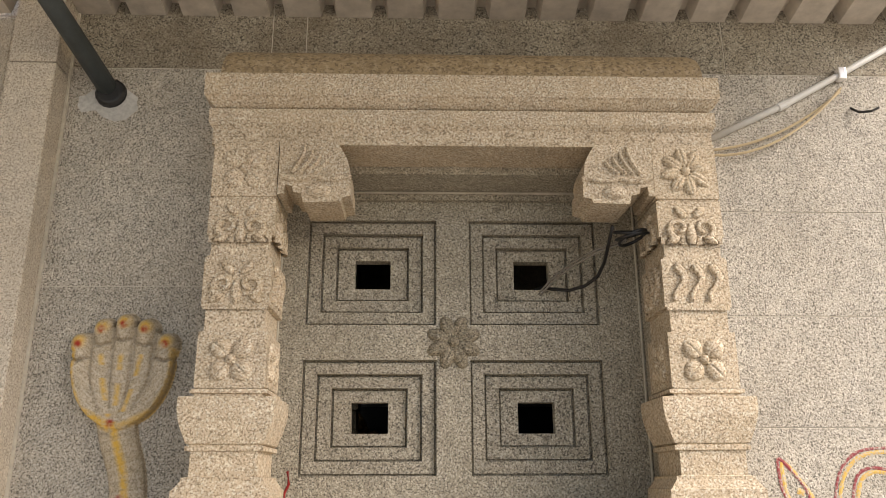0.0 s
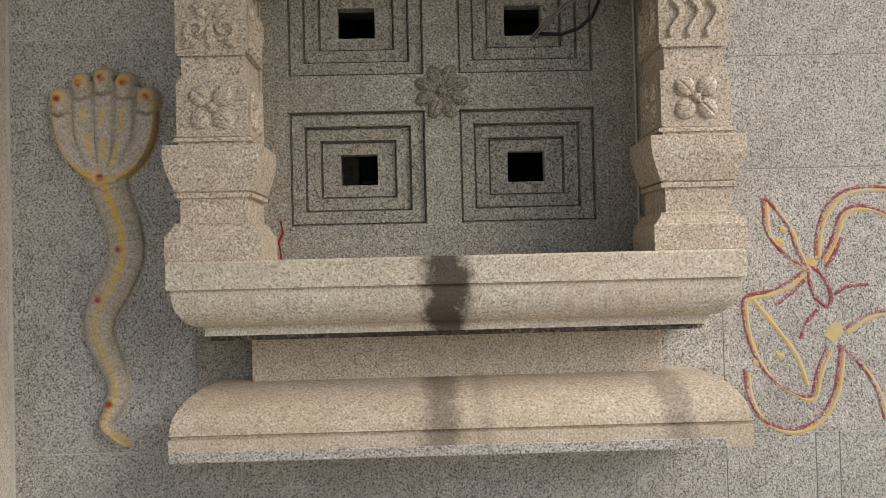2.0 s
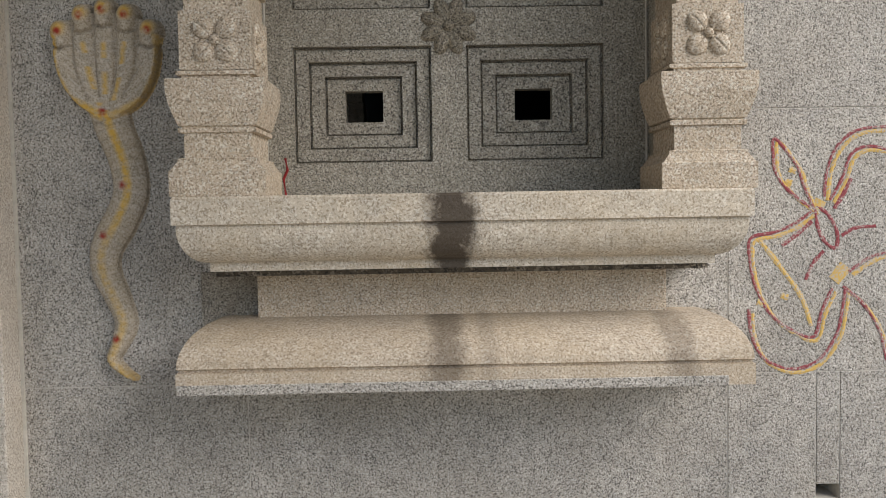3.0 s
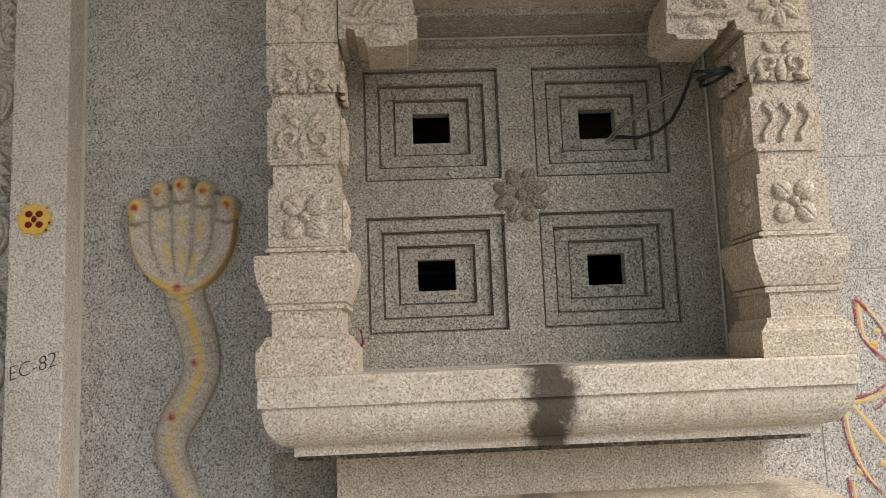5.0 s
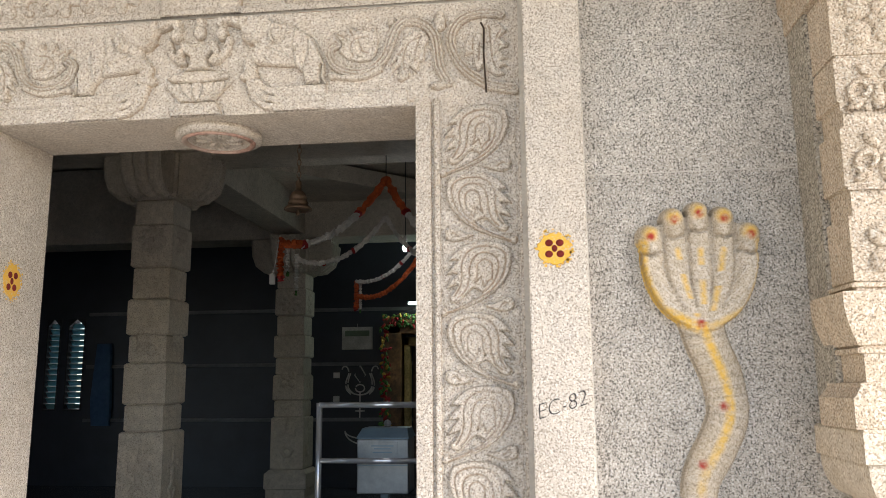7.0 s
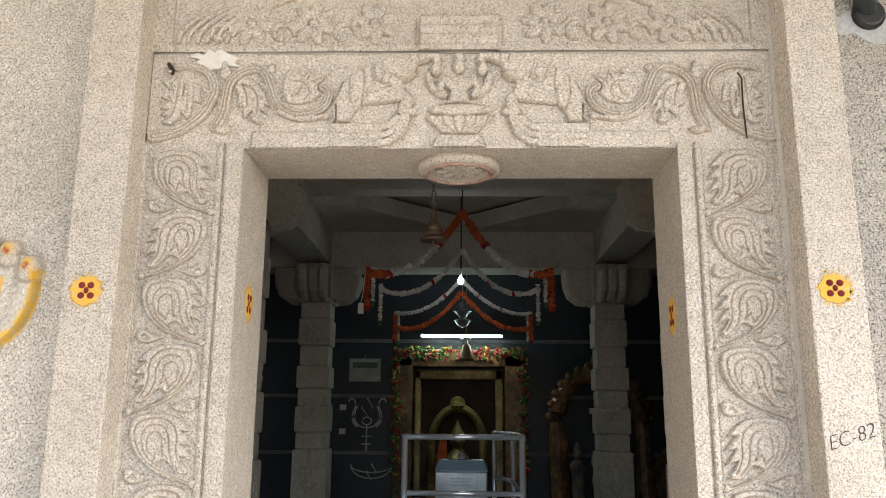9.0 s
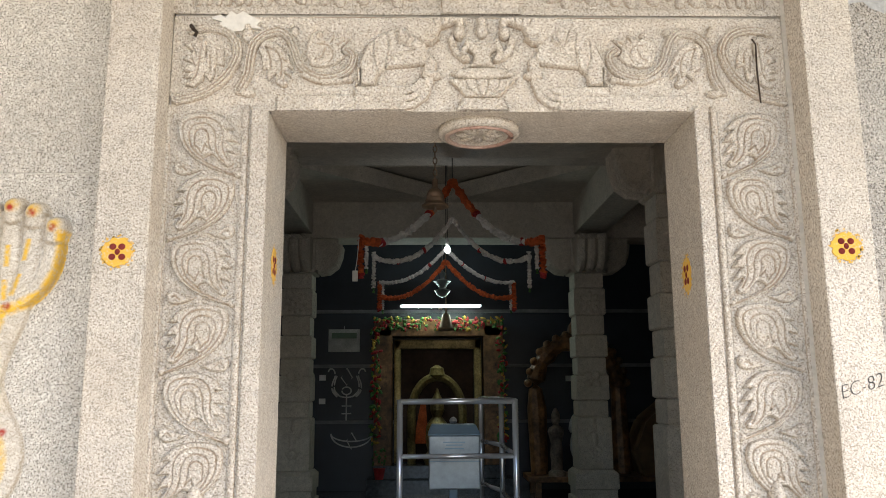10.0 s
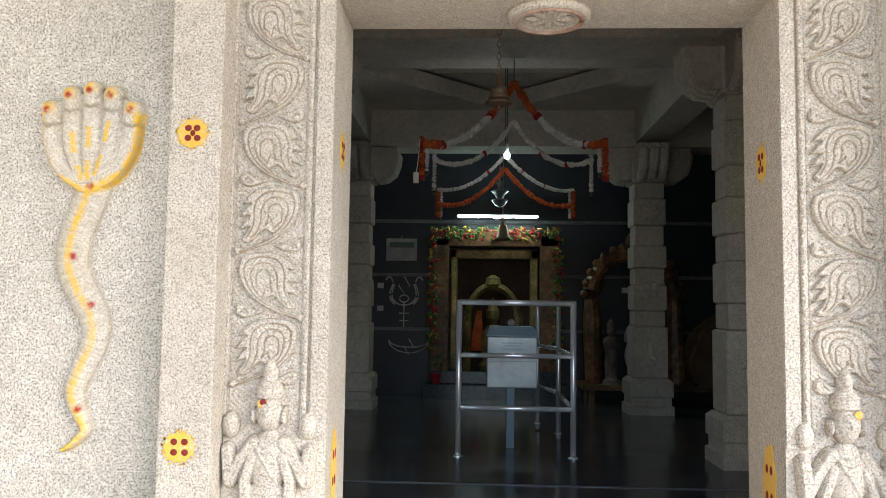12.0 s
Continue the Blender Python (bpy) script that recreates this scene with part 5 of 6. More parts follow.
for nm, mat, cnt in (("leaf_trim", GREENLEAF, 210), ("flower_trim", REDFLOWER, 150), ("marigold_trim", speckled("yellow_flowers", (0.62, 0.38, 0.06), 0.4, 40, 0.8), 110)):
    bm = bmesh.new()
    for k in range(cnt):
        if k % 2:
            x, z = -3.49 + 1.36 * rnd.random(), 2.17 + 0.13 * rnd.random()
        else:
            x, z = rnd.choice((-3.47, -2.15)) + 0.05 * rnd.uniform(-1, 1), 1.0 + 1.2 * rnd.random()
        bmesh.ops.create_icosphere(bm, subdivisions=1, radius=1.0, matrix=Matrix.LocRotScale((x, 8.538 + 0.02 * rnd.random(), z), Euler((rnd.random(), rnd.random() * 3, 0)), (0.014 + 0.024 * rnd.random(), 0.014, 0.008 + 0.014 * rnd.random())))
    tagged(part(nm, bm, mat, shr), kind="stuff")

# the idol in the shrine: plain shape
bm = bmesh.new()
tube([(-2.83 + 0.27 * math.cos(a), 8.66, 1.30 + 0.38 * math.sin(a)) for a in (i / 20 * math.pi for i in range(21))], 0.045, 8, bm)
for s in (-1, 1):
    tube([(-2.83 + s * 0.27, 8.66, 0.79), (-2.83 + s * 0.27, 8.66, 1.32)], 0.045, 8, bm)
lathe(-2.83, 8.64, [(0.13, 0.79), (0.15, 0.85), (0.10, 0.92), (0.13, 1.05), (0.12, 1.18), (0.05, 1.27), (0.075, 1.34), (0.07, 1.42), (0.03, 1.50), (0.01, 1.56)], 18, bm)
lathe(-2.83, 8.66, [(0.05, 1.66), (0.085, 1.70), (0.07, 1.77), (0.02, 1.80)], 12, bm)
tagged(ob_from("shrine_statue", bm, GOLD), "gilded statue under an arch inside the shrine", "statue")
bm = bmesh.new()
loft([(-3.06, -2.90, 8.60, 8.66, 1.00), (-3.05, -2.93, 8.60, 8.66, 1.15), (-3.0, -2.95, 8.61, 8.66, 1.42)], bm)
tagged(part("red_cloth", bm, ORANGE, None), "orange-red cloth draped beside the statue", "cloth")

# flower pot by the shrine
pot = thing("flower_pot", -3.42, 8.44, 0.66, "red pot with a small leafy plant on the plinth", "plant pot")
part("pot", lathe(-3.42, 8.46, [(0.04, 0.66), (0.06, 0.76), (0.065, 0.77)], 12), REDFLOWER, pot)
bm = bmesh.new()
for k in range(26):
    bmesh.ops.create_icosphere(bm, subdivisions=1, radius=0.013, matrix=Matrix.Translation((-3.42 + rnd.uniform(-0.07, 0.07), 8.46 + rnd.uniform(-0.05, 0.05), 0.80 + 0.16 * rnd.random())))
tagged(part("foliage", bm, GREENLEAF, pot), kind="stuff")

# calendar, switches
cal = thing("calendar", -3.84, 8.84, 1.96, "pale printed calendar hung on the dark wall", "calendar")
part("sheet", box(-4.005, -3.665, 8.838, 8.848, 1.955, 2.20, 0.001), WHITEPAINT, cal)
part("header", box(-3.97, -3.70, 8.834, 8.838, 2.10, 2.16, 0), speckled("calendar_green", (0.16, 0.22, 0.16), 0.2, 40), cal)
part("hook", tube([(-3.835, 8.84, 2.20), (-3.835, 8.84, 2.235)], 0.004, 5), STEEL, cal)
for x, z in ((-4.06, 1.68), (-4.06, 1.43), (-1.40, 1.66)):
    sw = thing("switch_plate", x, 8.84, z, "small white switch plate on the dark wall", "switch", "switch plates")
    part("plate", box(x - 0.035, x + 0.035, 8.838, 8.849, z - 0.03, z + 0.03, 0.002), WHITEPLASTIC, sw)
    part("rocker", box(x - 0.012, x + 0.012, 8.833, 8.839, z - 0.015, z + 0.015, 0.001), WHITEPLASTIC, sw)


def chalk(name, strokes, label, mat=WHITEPAINT, y=8.846, r=0.0125):
    t_ = thing(name, strokes[0][0][0], y, strokes[0][0][1], label, "wall drawing", "chalk drawings")
    for s in strokes:
        o = part("line", tube([(x, 0, z) for x, z in s], r, 6), mat, t_)
        o.matrix_basis = Matrix.Translation((0, y, 0)) @ Matrix.Diagonal((1, 0.25, 1, 1))
    return t_


def arc2(cx, cz, rx, rz, a0, a1, n=14):
    return [(cx + rx * math.cos(radians(a0 + (a1 - a0) * i / n)), cz + rz * math.sin(radians(a0 + (a1 - a0) * i / n))) for i in range(n + 1)]


TX = -3.80
chalk("trident_drawing", [[(TX, 1.22), (TX, 1.50)], arc2(TX, 1.60, 0.16, 0.13, 200, 340), *[[(TX + m * a, z) for a, z in spline(q, 4)] for m in (-1, 1) for q in (((0.10, 1.475), (0.150, 1.53), (0.155, 1.61), (0.125, 1.70), (0.145, 1.765), (0.185, 1.77), (0.20, 1.74)), ((0.06, 1.475), (0.125, 1.54), (0.130, 1.62), (0.105, 1.70)))],
      [(TX, 1.78), (TX + 0.06, 1.68), (TX, 1.60), (TX - 0.06, 1.68), (TX, 1.78)], arc2(TX, 1.54, 0.05, 0.04, 0, 360), [(TX - 0.05, 1.38), (TX + 0.05, 1.38), (TX + 0.05, 1.30), (TX - 0.05, 1.30)]], "white chalk trident drawn on the dark wall")
chalk("eye_drawing", [arc2(TX + 0.06, 1.09, 0.22, 0.14, 180, 360), arc2(TX + 0.06, 1.09, 0.22, 0.08, 180, 360), [(TX + 0.06, 1.10), (TX + 0.11, 1.02), (TX + 0.06, 0.93), (TX + 0.01, 1.02), (TX + 0.06, 1.10)]], "white chalk eye shape drawn on the dark wall")
for ox in (-3.58, -1.98):
    chalk("om_drawing", [arc2(ox - 0.02, 2.04, 0.045, 0.035, 120, -90), arc2(ox - 0.02, 1.97, 0.055, 0.04, 90, -150), arc2(ox + 0.06, 2.00, 0.05, 0.035, 180, 380), arc2(ox + 0.05, 2.09, 0.035, 0.02, 180, 360)], "white chalk sacred sign drawn on the dark wall", r=0.008)
chalk("leaf_drawing", [arc2(-1.98, 1.66, 0.10, 0.10, 60, 300), [(-2.05, 1.52), (-1.93, 1.62), (-1.90, 1.74)], [(-2.02, 1.60), (-1.86, 1.56)]], "white chalk leaf drawn on the dark wall", r=0.007)

# carved wooden processional arch with its bench and statues
arch = thing("processional_arch", -1.45, 8.35, 0.70, "brown gilt carved wooden arch standing on a bench", "arch")
ap = [(-1.82, 8.3, 0.72), (-1.83, 8.3, 1.35)] + [(-1.42 - 0.42 * math.cos(a), 8.3, 1.55 + 0.48 * math.sin(a)) for a in (i / 16 * math.pi for i in range(17))] + [(-1.0, 8.3, 1.30), (-0.99, 8.3, 0.72)]
part("arch_band", tube([Vector(p) for p in ap], [0.085 + 0.018 * math.sin(i * 2.3) for i in range(len(ap))], 10), GILTWOOD, arch)
part("finial", lathe(-1.40, 8.3, [(0.05, 2.05), (0.11, 2.10), (0.09, 2.18), (0.03, 2.26)], 12), GILTWOOD, arch)
for k in range(15):
    a = (k + 0.5) / 15 * math.pi
    bm = bmesh.new()
    bmesh.ops.create_icosphere(bm, subdivisions=2, radius=0.042, matrix=Matrix.Translation((-1.42 - 0.50 * math.cos(a), 8.26, 1.55 + 0.55 * math.sin(a))))
    part("scroll", bm, GILTWOOD, arch)
bench = thing("wooden_bench", -1.2, 8.3, FLOOR_Z, "low brown wooden bench against the dark wall", "bench")
part("bench_top", box(-1.95, -0.40, 8.08, 8.60, 0.66, 0.71, 0.006), GILTWOOD, bench)
for x in (-1.86, -0.52):
    for y in (8.14, 8.52):
        part("leg", box(x - 0.03, x + 0.03, y - 0.03, y + 0.03, FLOOR_Z, 0.66, 0.004), GILTWOOD, bench)
bm = lathe(-1.66, 8.2, [(0.085, 0.71), (0.085, 0.75), (0.055, 0.77), (0.065, 0.92), (0.055, 1.02), (0.082, 1.13), (0.070, 1.17), (0.028, 1.195), (0.042, 1.23), (0.042, 1.27), (0.046, 1.29), (0.030, 1.33), (0.012, 1.36)], 14)
tagged(ob_from("small_statue", bm, speckled("striped_plaster", (0.30, 0.23, 0.18), 0.7, 25, 0.6)), "small standing plaster statue on the bench", "statue")
bm = bmesh.new()
bmesh.ops.create_icosphere(bm, subdivisions=3, radius=1.0, matrix=Matrix.LocRotScale((-1.35, 8.28, 1.02), Euler((0, 0.2, 0)), (0.16, 0.10, 0.22)))
bmesh.ops.create_icosphere(bm, subdivisions=2, radius=1.0, matrix=Matrix.LocRotScale((-1.44, 8.26, 1.24), Euler((0, 0.5, 0)), (0.06, 0.06, 0.14)))
tagged(ob_from("white_statue", bm, WHITEPAINT, True), "whitewashed rounded statue under the arch", "statue")
mount = thing("processional_mount", -0.55, 8.3, 0.70, "brown painted wooden mount with a dark striped back", "mount")
bm = bmesh.new()
loft([(-0.85, -0.28, 8.12, 8.50, 0.71), (-0.92, -0.22, 8.10, 8.52, 0.95), (-0.80, -0.15, 8.12, 8.50, 1.25), (-0.55, -0.12, 8.16, 8.46, 1.45), (-0.45, -0.2, 8.2, 8.42, 1.50)], bm)
bmesh.ops.bevel(bm, geom=list(bm.edges), offset=0.03, segments=2, affect="EDGES")
part("body", bm, speckled("ochre_paint", (0.22, 0.12, 0.05), 0.4, 12, 0.6), mount)
for k in range(6):
    part("stripe", box(-0.50 + 0.01 * k, -0.18, 8.09 + 0.004 * k, 8.105 + 0.004 * k, 1.15 + 0.045 * k, 1.168 + 0.045 * k, 0.002), BLACKRUBBER, mount)
tag = thing("pendant_switch", -3.26, 5.2, 2.40, "small white plastic switch hanging on a thin cord", "pendant switch")
part("cord", tube(sag((-3.235, 5.71, 2.72), (-3.255, 5.66, 2.47), 0.04, 8), 0.003, 5), WHITEPLASTIC, tag)
part("switch_body", box(-3.274, -3.236, 5.648, 5.672, 2.395, 2.47, 0.005), WHITEPLASTIC, tag)
# faded cloth by the windows
blue = thing("blue_cloth", -7.57, 11.05, 1.2, "faded blue cloth hanging on the dark wall", "cloth")
part("folds", loft([(-7.70, -7.44, 11.04, 11.09, 1.15), (-7.72, -7.43, 11.01, 11.09, 1.5), (-7.68, -7.48, 11.04, 11.09, 2.30)]), speckled("faded_blue_cloth", (0.10, 0.20, 0.36), 0.3, 15, 0.9), blue)

# everything against the rear wall, scaled the same way to fit the view
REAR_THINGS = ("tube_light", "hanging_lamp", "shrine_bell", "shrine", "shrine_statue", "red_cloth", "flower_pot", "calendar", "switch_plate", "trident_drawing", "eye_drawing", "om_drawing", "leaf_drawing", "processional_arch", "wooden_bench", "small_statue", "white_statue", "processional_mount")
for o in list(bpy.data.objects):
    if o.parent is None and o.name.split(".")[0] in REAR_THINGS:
        scale_about_eye(o, 1.27, (0.256, -0.04, 0.12))


# ---- serpents carved on the wall ----
def painted_stone(name, base, dark, light):
    """Pale stone with turmeric and vermilion rubbed on; the marks' shapes come with the mesh."""
    m = granite(name, base, dark, light, spot=170, stain=(0.44, 0.33, 0.17), stain_amount=0.35, dirt=0.3)
    t = m.node_tree
    b = t.nodes["Principled BSDF"]
    c = b.inputs["Base Color"].links[0].from_socket
    n = nd(t, "ShaderNodeTexNoise", Scale=60.0, Detail=4.0)
    t.links.new(t.nodes.new("ShaderNodeNewGeometry").outputs["Position"], n.inputs["Vector"])
    for key, col in (("lime", (0.74, 0.70, 0.62)), ("turmeric", (0.74, 0.44, 0.025)), ("vermilion", (0.34, 0.025, 0.012))):
        a = t.nodes.new("ShaderNodeAttribute")
        a.attribute_name = key
        mul = t.nodes.new("ShaderNodeMath")
        mul.operation = "MULTIPLY"
        t.links.new(a.outputs["Fac"], mul.inputs[0])
        t.links.new(ramp(t, n.outputs[0], [(0.32, grey(0.35)), (0.55, grey(1.0))]), mul.inputs[1])
        c = mix(t, mul.outputs[0], c, col)
    t.links.new(c, b.inputs["Base Color"])
    return m


SERPENT = painted_stone("worn_serpent_stone", (0.50, 0.43, 0.33), (0.29, 0.24, 0.17), (0.60, 0.53, 0.43))
SERPENT_PALE = painted_stone("pale_serpent_stone", (0.55, 0.50, 0.42), (0.36, 0.32, 0.26), (0.66, 0.61, 0.53))
# shade put into the colour of the serpents' grooves and edges
dirt_shaded(SERPENT, (0.13, 0.095, 0.06), 0.7)
dirt_shaded(SERPENT_PALE, (0.24, 0.175, 0.10), 0.6)


def serpent_fn(cx, m, zt, amount):
    """A five-headed serpent: heads in a fan, a ribbed hood, a winding body. m mirrors it; zt: top; amount of turmeric."""
    X = lambda a: cx + m * a

    def fn(U, V):
        H = np.zeros(U.shape)
        G = np.zeros(U.shape)
        body = [(X(-0.012), zt - 0.33), (X(0.01), zt - 0.42), (X(0.045), zt - 0.52), (X(0.055), zt - 0.62), (X(0.02), zt - 0.71), (X(-0.03), zt - 0.80),
                (X(-0.035), zt - 0.88), (X(0.0), zt - 0.97), (X(0.025), zt - 1.05), (X(0.0), zt - 1.12), (X(-0.02), zt - 1.17), (X(0.02), zt - 1.215), (X(0.05), zt - 1.235)]
        fine = []
        for i in range(len(body) - 1):
            p0, p1, p2, p3 = body[max(i - 1, 0)], body[i], body[i + 1], body[min(i + 2, len(body) - 1)]
            for k in range(5):
                f = k / 5
                fine.append(tuple(0.5 * (2 * p1[j] + (p2[j] - p0[j]) * f + (2 * p0[j] - 5 * p1[j] + 4 * p2[j] - p3[j]) * f * f + (3 * p1[j] - p0[j] - 3 * p2[j] + p3[j]) * f ** 3) for j in (0, 1)))
        fine.append(body[-1])
        d, s = seg_dist(U, V, fine)
        w = np.interp(s, [0, 0.12, 0.45, 0.8, 1.0], [0.066, 0.060, 0.056, 0.034, 0.008])
        H = np.maximum(H, 0.040 * np.clip(1 - (d / w) ** 2, 0, 1) ** 0.45)
        rings = 0.005 * np.clip(np.sin(s * 230) * 1.4 - 0.75, 0, 1) * (d < w * 0.9)
        # hood
        t = np.clip((V - (zt - 0.378)) / 0.228, 0, 1)
        half = np.maximum(0.045, 0.170 * np.sqrt(np.clip(1 - (1 - t) ** 2.1, 0, 1)))
        inside = np.clip(1 - np.abs((U - cx) / half) ** 4, 0, 1) * np.clip((V - (zt - 0.385)) / 0.02, 0, 1) * np.clip((zt - 0.042 - 2.0 * (U - cx) ** 2 - V) / 0.012, 0, 1)
        H = np.maximum(H, 0.036 * inside ** 0.45)
        for k in range(-2, 3):
            dd, _ = seg_dist(U, V, [(X(0.012 * k), zt - 0.37), (X(0.056 * k), zt - 0.29), (X(0.071 * k), zt - 0.20), (X(0.070 * k), zt - 0.11)])
            H = np.maximum(H, (0.034 + 0.016 * np.clip(1 - (dd / 0.031) ** 2, 0, 1) ** 0.5) * (inside > 0.12))
            hx, hz2 = X(0.071 * k), zt - 0.040 - 0.0165 * k * k
            H = np.maximum(H, blob(U, V, hx * 0.96 + cx * 0.04, hz2 - 0.035, 0.032, 0.060, 0.058, -0.15 * k * m, 0.4))
            H = np.maximum(H, blob(U, V, hx, hz2, 0.0365, 0.040, 0.062, 0, 0.35))
            dd, _ = seg_dist(U, V, [(hx - 0.034, hz2 - 0.045), (hx, hz2 - 0.058), (hx + 0.034, hz2 - 0.045)])
            H -= 0.012 * np.clip(1.2 - dd / 0.006, 0, 1)
            G = np.maximum(G, 0.75 * np.clip(1.4 - dd / 0.005, 0, 1))
            if k < 2:
                gx = X(0.071 * (k + 0.5))
                dd, ss = seg_dist(U, V, [(gx, zt - 0.03 - 0.0135 * (k + 0.5) ** 2), (cx + (gx - cx) * 0.97, zt - 0.10), (cx + (gx - cx) * 0.93, zt - 0.165)])
                H -= 0.026 * (1 - 0.8 * ss) * np.clip(1.3 - dd / 0.0070, 0, 1) * (H > 0.01)
                G = np.maximum(G, np.clip(1.5 - dd / 0.0060, 0, 1) * (1 - 0.5 * ss))
                dd, ss = seg_dist(U, V, [(cx + (gx - cx) * 0.93, zt - 0.165), (cx + (gx - cx) * 0.85, zt - 0.24), (cx + (gx - cx) * 0.5, zt - 0.32)])
                H -= 0.006 * np.clip(1.3 - dd / 0.005, 0, 1) * (inside > 0.1)
                G = np.maximum(G, 0.55 * np.clip(1.4 - dd / 0.004, 0, 1) * (inside > 0.1))
        lines = np.clip(np.sin((V - 0.9 * (U - cx) ** 2 * 6) * 210) * 2.2 - 1.5, 0, 1) * (inside > 0.3) * (V < zt - 0.13) * (np.sin(U * 160 + V * 40) > -0.6)
        H -= 0.003 * lines
        H -= 0.002 * np.clip(np.sin((V + 0.35 * (U - cx) ** 2 * 8) * 330) * 1.4 - 0.7, 0, 1) * (inside > 0.2) * (V < zt - 0.12)
        H -= rings
        # pigment
        T = np.zeros(U.shape)
        for sd in (-1, 1):
            edge = [(cx + sd * q, z) for q, z in ((0.165, zt - 0.13), (0.170, zt - 0.19), (0.158, zt - 0.25), (0.122, zt - 0.325), (0.02, zt - 0.375))]
            dd, _ = seg_dist(U, V, edge)
            T = np.maximum(T, np.clip(1.6 - dd / (0.014 if sd * m < 0 else 0.010), 0, 1) * (1.0 if sd * m < 0 else 0.3 + 0.7 * amount))
        for k in (-1, 0, 1):
            dd, _ = seg_dist(U, V, [(X(0.065 * k), zt - 0.15), (X(0.05 * k), zt - 0.24), (X(0.02 * k), zt - 0.34)])
            T = np.maximum(T, np.clip(1.3 - dd / 0.010, 0, 1) * (0.55 + 0.45 * amount) * (np.sin(V * 55 + k) > -0.4))
        T = np.maximum(T, np.clip(1.4 - d / 0.013, 0, 1) * np.interp(s, [0, 0.35, 0.5, 1], [1, 0.9, 0.35 + 0.3 * amount, 0.4 + 0.55 * amount]) * (s > 0.0) * (V < zt - 0.36))
        V_ = np.zeros(U.shape)
        for k in range(-2, 3):
            hx, hz2 = X(0.071 * k), zt - 0.040 - 0.0165 * k * k
            T = np.maximum(T, np.clip(1.5 - np.hypot(U - hx, V - hz2 - 0.006) / 0.020, 0, 1) * 0.9)
            V_ = np.maximum(V_, np.clip(1.6 - np.hypot(U - hx, V - hz2 + 0.003) / 0.0105, 0, 1))
        for a, b in ((-0.012, zt - 0.365), (0.04, zt - 0.60), (-0.028, zt - 0.76), (0.0, zt - 1.10)):
            V_ = np.maximum(V_, np.clip(1.6 - np.hypot(U - X(a), V - b) / 0.011, 0, 1))
        L = np.clip(np.maximum(lines, np.clip(np.sin(s * 150) * 2.4 - 1.7, 0, 1) * (d < w * 0.85) * (V < zt - 0.37) * 0.45), 0, 1) * (0.4 + 0.5 * amount)
        G = np.maximum(G, 0.35 * np.clip(np.sin(s * 230) * 3 - 2.4, 0, 1) * (d < w * 0.9) * (V < zt - 0.38))
        # the cape below the hood, and shade painted where the carving meets the wall
        dd, _ = seg_dist(U, V, [(cx - 0.13, zt - 0.30), (cx - 0.07, zt - 0.385), (X(0.0), zt - 0.41), (cx + 0.07, zt - 0.385), (cx + 0.13, zt - 0.30)])
        G = np.maximum(G, 0.5 * np.clip(1.4 - dd / 0.004, 0, 1) * (H > 0.004))
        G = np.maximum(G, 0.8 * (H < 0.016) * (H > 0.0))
        return H, G, np.clip(T * (0.68 + 0.3 * amount), 0, 1), np.clip(V_, 0, 1), L
    return fn


def serpent(cx, m, zt, amount, label):
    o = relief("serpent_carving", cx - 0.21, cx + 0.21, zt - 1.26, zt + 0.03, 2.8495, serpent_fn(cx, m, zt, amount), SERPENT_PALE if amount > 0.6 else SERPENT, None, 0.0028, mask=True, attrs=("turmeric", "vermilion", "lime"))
    return tagged(o, label, "carving", "serpent carvings")


serpent(-0.975, 1, 2.245, 0.45, "five-headed serpent carved in granite with worn turmeric streaks")
serpent(-4.114, -1, 2.285, 0.95, "five-headed serpent carved in granite with bright turmeric paint")

